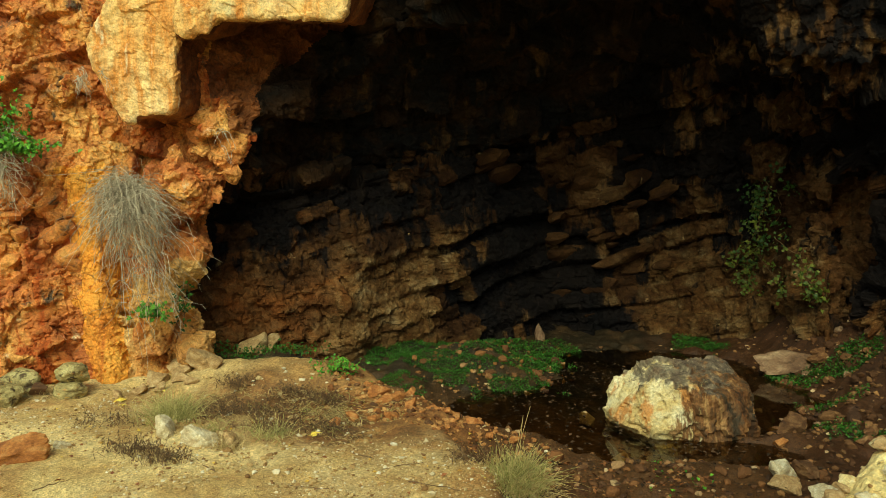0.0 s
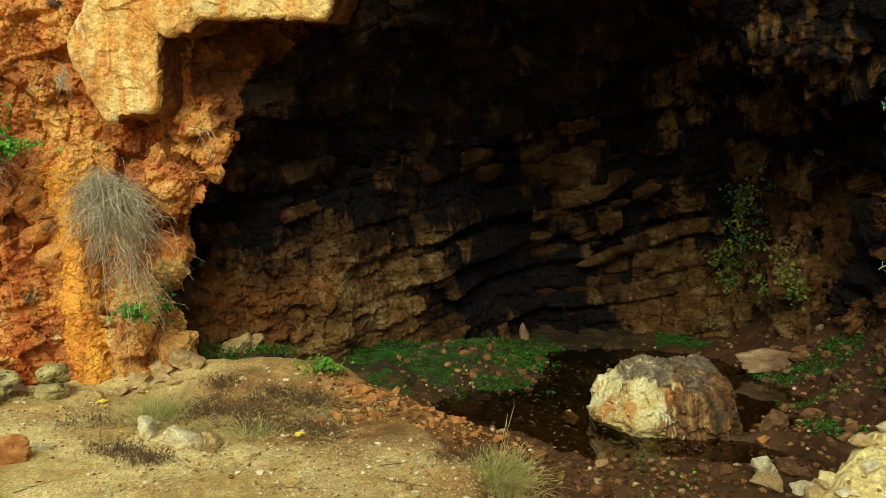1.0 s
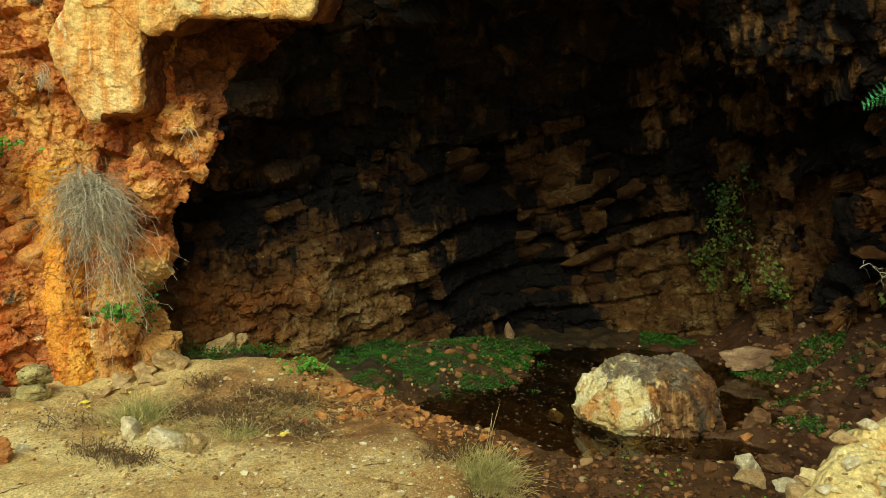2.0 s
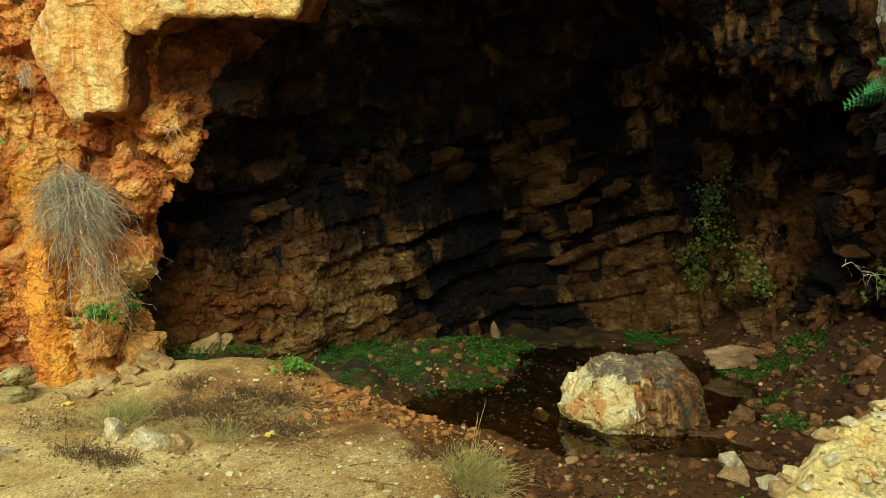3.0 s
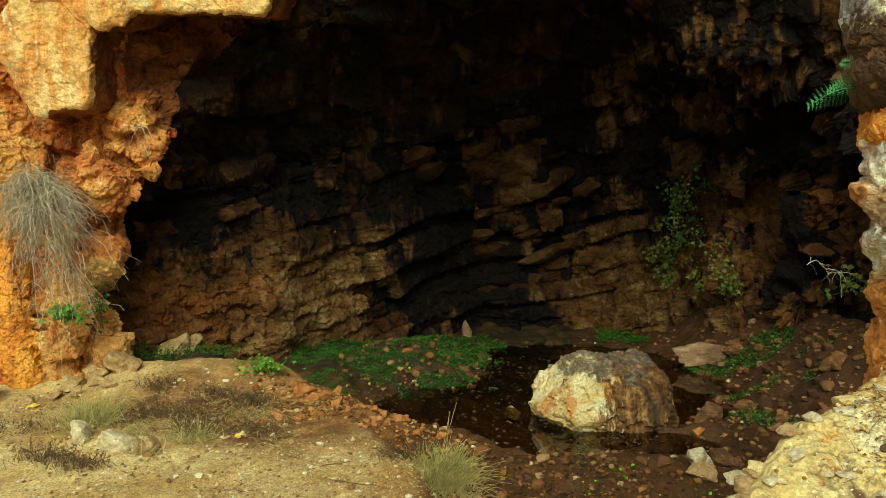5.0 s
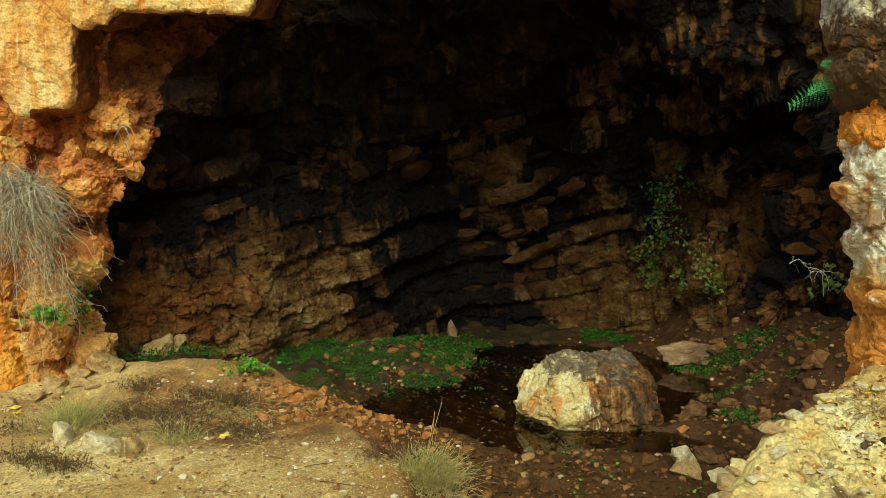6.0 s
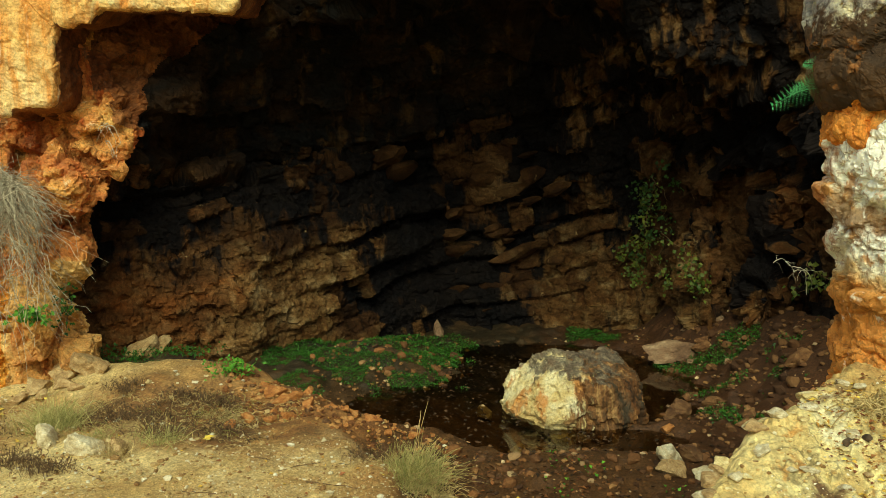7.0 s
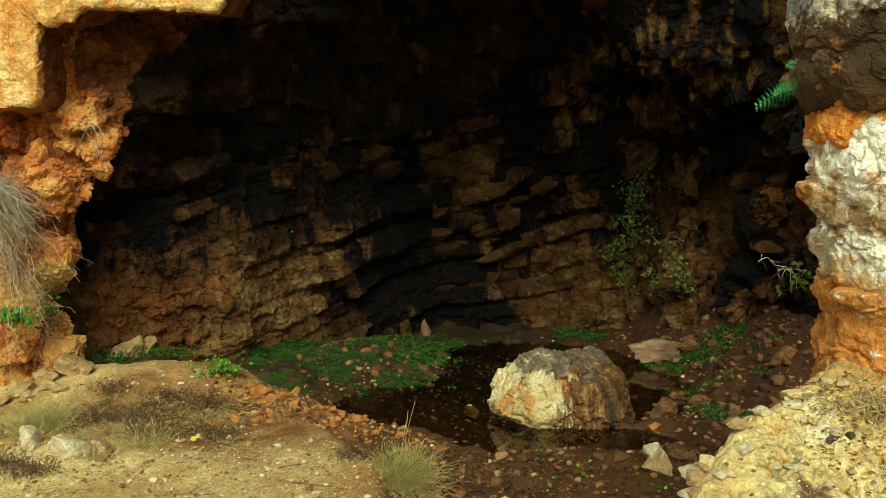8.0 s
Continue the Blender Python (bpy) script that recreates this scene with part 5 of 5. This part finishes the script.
def herb(name, pts, out, size, seed, material, label, category="plant", stem=None):
    """Leaves in threes at points, facing roughly out, with stems to a root where one is given."""
    r = np.random.default_rng(seed)
    ob = base(name, *pts.mean(0))
    p = np.repeat(pts - pts.mean(0), 3, 0)
    n = len(p)
    along = np.array(out) * 0.4 + r.normal(size=(n, 3)) * 0.7
    up = np.array(out) + r.normal(size=(n, 3)) * 0.4 + np.array([0, 0, 0.5])
    L = size * (0.6 + 0.7 * r.random(n))
    tagged(solid("foliage", *leaves(p, along, up, L, L * 0.7), material, ob), kind="stuff")
    if stem is not None:
        q = pts[::3] - pts.mean(0)
        root = np.broadcast_to(np.array(stem) - pts.mean(0), q.shape)
        t = np.linspace(0, 1, 5)[None, :, None]
        line = root[:, None] * (1 - t) + q[:, None] * t
        line = line + np.array([0, 0, -0.06]) * np.sin(t * 3.14)
        tagged(solid("stem_work", *tubes(line, np.linspace(0.004, 0.0015, 5), 3), m_brown, ob), kind="stuff")
    return tagged(ob, label, category)


def cloud(n, centre, spread, seed):
    return np.array(centre) + np.random.default_rng(seed).normal(size=(n, 3)) * np.array(spread)


herb("leafy_plant", np.concatenate([cloud(260, (-5.95, 8.85, 3.0), (0.20, 0.12, 0.16), 801), cloud(160, (-5.55, 8.8, 2.78), (0.20, 0.10, 0.05), 802), cloud(120, (-6.05, 8.8, 3.35), (0.12, 0.10, 0.15), 807)]), (0, -1, 0.5), 0.06, 803, m_leaf, "bright green leafy plant growing from a cliff ledge", stem=(-5.9, 9.1, 2.7))
hanging_bush((-6.0, 8.85, 2.75), 0.5, 260, 804, "dark dry grass hanging under a green plant", limbs_n=6)
herb("leafy_plant", cloud(60, (-4.16, 9.05, 0.88), (0.09, 0.05, 0.05), 811), (0, -1, 0.5), 0.06, 812, m_leaf, "small bright green plant on the cliff foot", stem=(-4.16, 9.3, 0.82))
herb("leafy_plant", cloud(50, (-3.92, 9.35, 0.92), (0.06, 0.06, 0.14), 813), (0.3, -1, 0.3), 0.04, 814, m_herb, "small dark green plant on the cliff edge", stem=(-3.95, 9.5, 0.9))
herb("leafy_plant", cloud(40, (-6.0, 8.9, 4.35), (0.10, 0.06, 0.10), 815), (0, -1, 0.5), 0.05, 816, m_leaf, "little green plant high on the cliff", stem=(-6.0, 9.2, 4.3))
herb("leafy_plant", cloud(160, (-2.0, 9.15, 0.22), (0.16, 0.10, 0.05), 817), (0, -0.4, 1), 0.042, 818, m_leaf, "bright green clump behind the mound", stem=(-2.0, 9.15, 0.1))
for k, (c, s, n) in enumerate([((-4.0, 10.3, 0.16), (0.14, 0.25, 0.06), 200), ((-3.5, 10.1, 0.16), (0.25, 0.18, 0.05), 200), ((-2.8, 10.1, 0.24), (0.22, 0.12, 0.03), 160)]):
    herb("leafy_plant", cloud(n, c, s, 820 + k), (0, -0.4, 1), 0.032, 830 + k, m_herb, "green herbs along the cliff foot")


def wall_front(x, z):
    """The foremost point of the far cave wall near (x, z)."""
    near = wall_points[(np.abs(wall_points[:, 0] - x) < 0.07) & (np.abs(wall_points[:, 2] - z) < 0.07) & (wall_points[:, 1] > 9.3)]
    return float(near[:, 1].min()) if len(near) else 12.0


def vine(runs, wide, per, seed, material, label, size=0.062):
    """Stems that wander down the wall, with leaves in bunches along them; runs are (x, z) from top to tip."""
    r = np.random.default_rng(seed)
    top = (1.07 * runs[0][0][0], runs[0][0][1])
    ob = base("climbing_vine", top[0], wall_front(*top) - 0.05, top[1])
    at = np.array(ob.location)
    for run in runs:
        run = np.array(run)
        t = np.linspace(0, len(run) - 1, 16)
        px = 1.07 * np.interp(t, np.arange(len(run)), run[:, 0]) + 0.05 * np.cumsum(r.normal(size=16)) * 0.6
        pz = np.interp(t, np.arange(len(run)), run[:, 1])
        line = np.array([(a, wall_front(a, b) - 0.04, b) for a, b in zip(px, pz)])
        line[:, 1] = np.convolve(np.pad(line[:, 1], 2, mode="edge"), np.ones(5) / 5, "valid") - 0.03
        line = line - at
        stem = solid("stem", *tubes(line[None], np.linspace(0.007, 0.003, 16), 4), m_brown, ob)
        bunch = line[r.integers(0, 16, max(per // 5, 3))] + r.normal(size=(max(per // 5, 3), 3)) * np.array([wide, 0.04, wide * 0.8])
        p = np.repeat(bunch, 8, 0) + r.normal(size=(len(bunch) * 8, 3)) * np.array([0.055, 0.03, 0.05])
        n = len(p)
        L = size * (0.5 + 0.8 * r.random(n))
        tagged(solid("foliage", *leaves(p, r.normal(size=(n, 3)) * 0.8 + np.array([0, -0.3, -0.5]), r.normal(size=(n, 3)) * 0.45 + np.array([-0.2, -1, 0.5]), L, L * 0.95), material, stem), kind="stuff")
    return tagged(ob, label, "vine")


vine([[(3.72, 2.30), (3.80, 1.7), (3.95, 1.1), (4.0, 0.55)], [(3.75, 2.1), (3.55, 1.5), (3.45, 1.0)], [(3.85, 1.5), (4.05, 1.0), (4.12, 0.62)], [(3.70, 1.2), (3.78, 0.5)]], 0.08, 110, 851, m_vine, "yellow-green vine trailing down the cave wall")
vine([[(3.62, 2.45), (3.85, 2.15), (4.0, 1.75)], [(3.75, 2.3), (3.78, 1.9), (3.7, 1.5)]], 0.20, 60, 853, m_shade_vine, "dark leafy vine on the cave wall")
vine([[(4.85, 1.32), (5.02, 1.0), (5.08, 0.68)], [(4.85, 1.3), (4.78, 0.85)], [(4.95, 1.15), (5.15, 1.28)]], 0.07, 45, 855, m_vine, "green leafy vine with bare twigs near the cave mouth")


def fern(root, tips, seed):
    ob = base("fern", *root)
    for k, tip in enumerate(tips):
        t = np.linspace(0, 1, 16)[:, None]
        line = t * (np.array(tip) - np.array(root)) + np.array([0, 0, 0.035]) * np.sin(t * 3.14)
        frond = solid("frond", *tubes(line[None], np.linspace(0.0018, 0.0006, 16), 4), m_fern, ob)
        pts, al, up, ln = [], [], [], []
        way = line[-1] - line[0]
        length = np.linalg.norm(way)
        way = way / length
        side = np.cross(way, (0, -1, 0))
        side /= np.linalg.norm(side)
        for j in range(3, 16):
            reach = length * 0.20 * math.sin(0.35 + 2.6 * j / 16)
            for s in (-1, 1):
                arm = (side * s * 0.85 + way * 0.5 + np.array([0, -0.15, -0.1]))
                for i in range(1, 8):
                    c = line[j] + arm * reach * i / 7
                    for e in (-1, 1):
                        pts.append(c)
                        al.append(arm * 0.5 + e * np.cross(arm, (0, -1, 0)) * 0.8)
                        up.append((0.1, -1, 0.5))
                        ln.append(0.0075 * (1.1 - i / 9))
        ln = np.array(ln)
        tagged(solid("foliage", *leaves(pts, al, up, ln, ln * 0.42, 0.1), m_fern, frond), kind="stuff")
    return tagged(ob, "feathery green fern growing from the rock pillar", "fern")


fern((1.80, 3.36, 2.76), [(1.505, 3.28, 2.69), (1.58, 3.28, 2.745), (1.70, 3.30, 2.97), (1.63, 3.28, 2.86)], 5)


# ---- green ground cover in patches ----
def cover(n, box, seed, size, material, label, thick=0.05, cut=0.05, freq=1.3):
    r = np.random.default_rng(seed)
    xy = np.stack([r.uniform(box[0], box[1], n), r.uniform(box[2], box[3], n)], 1)
    mx, my = (box[0] + box[1]) / 2, (box[2] + box[3]) / 2
    fall = ((xy[:, 0] - mx) / (box[1] - mx)) ** 2 + ((xy[:, 1] - my) / (box[3] - my)) ** 2
    xy = xy[(fbm(np.c_[xy * freq, xy[:, :1] * 0], 4, seed) > cut - 0.5 + 0.75 * fall)]
    z = on_ground(xy)
    ok = z > WATER - 0.08
    xy, z = xy[ok], np.maximum(z[ok], WATER)
    p = np.c_[xy, z + thick * r.random(len(xy))]
    k = len(p)
    L = size * (0.6 + 0.8 * r.random(k))
    ob = solid("ground_cover", *leaves(p, r.normal(size=(k, 3)) + np.array([0, -0.2, 0.4]), r.normal(size=(k, 3)) * 0.5 + np.array([0, -0.2, 1]), L, L * 0.75), material)
    return tagged(ob, label, "ground cover", kind="stuff")


cover(64000, (-2.5, 0.8, 9.8, 13.1), 901, 0.019, m_herb, "bright green low herbs on the cave mud", 0.035, 0.18, 2.6)
cover(10000, (-0.4, 1.9, 11.8, 13.9), 902, 0.028, m_herb, "bright green low herbs at the pool's far bank", 0.05, 0.2)
cover(6000, (-2.9, -1.0, 11.0, 13.0), 903, 0.03, m_herb, "dark green herbs under the cave wall", 0.05, 0.45)
cover(6000, (2.7, 3.9, 12.6, 14.4), 904, 0.03, m_herb, "dark green herbs by the back wall", 0.06, 0.30)
cover(6500, (3.3, 4.9, 10.6, 11.7), 905, 0.028, m_herb, "green herbs before the pale slab", 0.06, 0.25)
cover(12000, (2.9, 5.3, 7.4, 10.4), 906, 0.028, m_herb, "scattered green herbs on the rubble slope", 0.05, 0.55, 2.2)
cover(700, (0.5, 3.2, 5.9, 8.0), 907, 0.035, m_leaf, "tiny green seedlings in the mud", 0.03, 0.75, 3.0)

# ---- fallen leaves, sticks and litter ----
m_rust = leaf_material('rust_leaves', (0.05, 0.02, 0.008), (0.26, 0.10, 0.03), 0.85)
m_sodden = leaf_material('sodden_leaves', (0.02, 0.012, 0.006), (0.10, 0.055, 0.025), 0.95)


def litter(n, box, seed, size, label, height=None, material=None):
    r = np.random.default_rng(seed)
    xy = np.stack([r.uniform(box[0], box[1], n), r.uniform(box[2], box[3], n)], 1)
    z = on_ground(xy) if height is None else height(xy[:, 0], xy[:, 1])
    if height is None:
        z = np.maximum(z, WATER)
    L = size * (0.4 + 1.0 * r.random(n) ** 2)
    ob = solid("fallen_leaves", *leaves(np.c_[xy, z + 0.008], np.c_[r.normal(size=(n, 2)), r.normal(size=n) * 0.15], np.c_[r.normal(size=(n, 2)) * 0.3, np.ones(n)], L, L * 0.6), material or m_fallen)
    return tagged(ob, label, "leaf litter", kind="stuff")


litter(420, (-6.0, 0.2, 5.6, 8.6), 921, 0.045, "brown and yellow leaf scraps on the path")
litter(1500, (-0.9, 2.9, 8.3, 12.5), 922, 0.055, "brown leaves afloat on the dark pool", None, m_sodden)
litter(900, (0.2, 3.4, 5.9, 8.4), 923, 0.05, "dark leaf scraps on the mud", None, m_sodden)
litter(700, (0.0, 1.9, 5.7, 7.9), 924, 0.055, "brown and rust leaf litter on the mud", None, m_rust)


def fallen_leaf(x, y, size, turn):
    t = radians(turn)
    p = np.zeros((3, 3))
    al = np.array([[math.cos(t + a), math.sin(t + a), 0.12] for a in (-0.7, 0.0, 0.7)])
    ob = solid("fallen_leaf", *leaves(p, al, np.tile([0.1, -0.3, 1.0], (3, 1)), np.array([0.7, 1.0, 0.7]) * size, np.array([0.35, 0.4, 0.35]) * size), m_yellow)
    ob.location = (x, y, ground_z(x, y) + 0.02)
    return tagged(ob, "yellow fallen leaf on the path", "leaf", "yellow fallen leaves")


m_yellow = island_material("yellow_leaf", [(0.0, (0.75, 0.50, 0.05)), (1.0, (0.85, 0.66, 0.12))], 0.6)
for x, y, s, a in [(-4.24, 8.40, 0.15, 120), (-4.18, 8.30, 0.10, 300), (-1.88, 7.42, 0.10, 20), (-1.82, 7.40, 0.08, 190), (0.92, 6.5, 0.08, 80), (-3.9, 8.7, 0.08, 45)]:
    fallen_leaf(x, y, s, a)


def stick(x, y, length, turn, thick, z=None, label="thin dead stick on the path"):
    r = np.random.default_rng(int(abs(x * 1000 + y * 100)))
    t = np.linspace(-0.5, 0.5, 8)
    line = np.stack([t * length * math.cos(radians(turn)), t * length * math.sin(radians(turn)), 0 * t + thick], 1) + r.normal(size=(8, 3)) * length * np.array([0.02, 0.02, 0.008])
    ob = solid("stick", *tubes(line[None], np.linspace(thick, thick * 0.5, 8), 5), m_brown)
    ob.location = (x, y, ground_z(x, y) if z is None else z)
    return tagged(ob, label, "stick", "dead sticks")


for x, y, l, a, th in [(-0.9, 5.75, 0.5, 15, 0.006), (-0.6, 6.3, 0.5, -20, 0.005), (-1.6, 6.2, 0.35, 170, 0.005), (-2.55, 6.5, 0.3, 140, 0.006), (-0.9, 6.7, 0.4, 30, 0.005), (-1.3, 6.9, 0.3, -35, 0.006), (0.7, 6.2, 0.5, 10, 0.006), (-3.6, 5.95, 0.3, 60, 0.004)]:
    stick(x, y, l, a, th)

# ---- on the ledge ----
lx = np.stack([rs.uniform(1.0, 2.5, 5200), rs.uniform(2.0, 3.0, 5200)], 1)
lx = lx[lx[:, 0] > ledge_edge(lx[:, 1]) + 0.10 + 0.25 * rs.random(len(lx))]
m_chip = island_material("ledge_chips", [(0.0, (0.16, 0.08, 0.03)), (0.3, (0.44, 0.26, 0.08)), (0.7, (0.70, 0.56, 0.26)), (1.0, (0.86, 0.82, 0.66))])
pebbles("stone_chips", lx, ledge_height(lx[:, 0], lx[:, 1]), 0.004 + 0.016 * rs.random(len(lx)) ** 3, m_chip, "small stone chips and crumbs over the ledge", 31, "gravel")
litter(2600, (1.40, 2.4, 2.05, 3.0), 931, 0.022, "brown and yellow leaf litter on the ledge", ledge_height)
ON = "pale stones set in the ledge"
for k, (x, y, s) in enumerate([(1.30, 2.72, 0.085), (1.43, 2.78, 0.06), (1.52, 2.62, 0.07), (1.18, 2.55, 0.06), (1.05, 2.45, 0.07), (1.38, 2.40, 0.05), (1.62, 2.45, 0.05), (0.93, 2.42, 0.07), (1.22, 2.33, 0.06), (1.48, 2.90, 0.05)]):
    z = float(ledge_height(np.array([x]), np.array([y]))[0])
    stone(x, y, s, 80 + k, m_white, "flat cream stone set in the ledge top", ON, z=z, tall=0.4, sink=0.3, level=2)
rl = np.random.default_rng(55)
for k in range(80):
    y = float(rl.uniform(2.0, 2.98))
    x = float(ledge_edge(y) + 0.04 + 1.1 * rl.random() ** 1.3)
    z = float(ledge_height(np.array([x]), np.array([y]))[0])
    stone(x, y, float(0.02 + 0.05 * rl.random() ** 2), 110 + k, (m_white, m_tan, m_pale)[k % 3], "flat cream stone set in the ledge top", ON, z=z, tall=0.35, sink=0.25, level=2)
for k in range(22):
    y = 1.95 + 1.05 * k / 22 + float(rl.normal() * 0.02)
    x = float(ledge_edge(y) + rl.uniform(-0.01, 0.08))
    z = float(ledge_height(np.array([x + 0.05]), np.array([y]))[0])
    stone(x, y, float(rl.uniform(0.04, 0.085)), 210 + k, (m_pale, m_tan)[k % 2], "pale crumbling block at the ledge edge", "broken blocks along the ledge edge", z=z - 0.03, tall=0.5, sink=0.35, level=3)
for k, (x, y) in enumerate([(1.49, 2.60), (1.55, 2.58)]):
    z = float(ledge_height(np.array([x]), np.array([y]))[0])
    tagged(stone(x, y, 0.045, 95 + k, m_dark, "dark charred lump on the ledge", "dark lumps on the ledge", z=z, tall=0.6, level=2), category="stone")
stick(1.78, 2.72, 0.22, -6, 0.007, 0.012 + float(ledge_height(np.array([1.78]), np.array([2.72]))[0]), "short brown stick on the ledge")
tuft(1.80, 2.78, 240, 0.13, 941, m_straw, "tangled dry yellow grass at the pillar foot", 0, (-0.1, -0.3, 0.7), 0.09, z=1.60, droop=0.8)
tuft(1.66, 2.80, 90, 0.09, 942, m_straw, "dry yellow grass at the pillar foot", 0, (-0.1, -0.3, 0.7), 0.05, z=1.60, droop=0.8)

# ---- broken rock pieces standing out of the walls ----
_piece = {}


def piece(name, k, material, parent, place, size, tilt):
    if (k, material.name) not in _piece:
        v, f = chunk(900 + k, (0.5, 0.5, 0.5), 2, 9, 22, 0.05, 6)
        me = mesh_from(name, v, f, False)
        me.materials.append(material)
        _piece[(k, material.name)] = me
    ob = new(name, _piece[(k, material.name)])
    ob.location, ob.rotation_euler, ob.scale, ob.parent = place, tilt, size, parent
    return ob


rp = np.random.default_rng(77)
for k in range(50):
    turn, z = rp.uniform(-0.9, 0.45), rp.uniform(-0.2, 2.9)
    q = math.sqrt(max(0.05, 1 - ((z - CAVE[2]) / REACH[2]) ** 2))
    x, y = CAVE[0] + 0.15 * z + REACH[0] * q * math.sin(turn), CAVE[1] + REACH[1] * q * math.cos(turn)
    s = rp.uniform(0.18, 0.5)
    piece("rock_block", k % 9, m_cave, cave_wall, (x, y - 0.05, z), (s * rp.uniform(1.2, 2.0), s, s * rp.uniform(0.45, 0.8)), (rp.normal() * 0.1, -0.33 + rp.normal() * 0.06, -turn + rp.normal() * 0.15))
for k in range(70):
    x, z = rp.uniform(-6.6, -5.3), rp.uniform(0.0, 2.5)
    y = float(front(np.array([x]), np.array([z]))[0])
    s = rp.uniform(0.10, 0.34)
    piece("rock_lump", k % 9, m_cliff, cliff, (x, y - 0.02, z), (s * rp.uniform(0.9, 1.4), s, s * rp.uniform(0.6, 1.0)), (rp.normal() * 0.3, rp.normal() * 0.3, rp.normal() * 0.5))
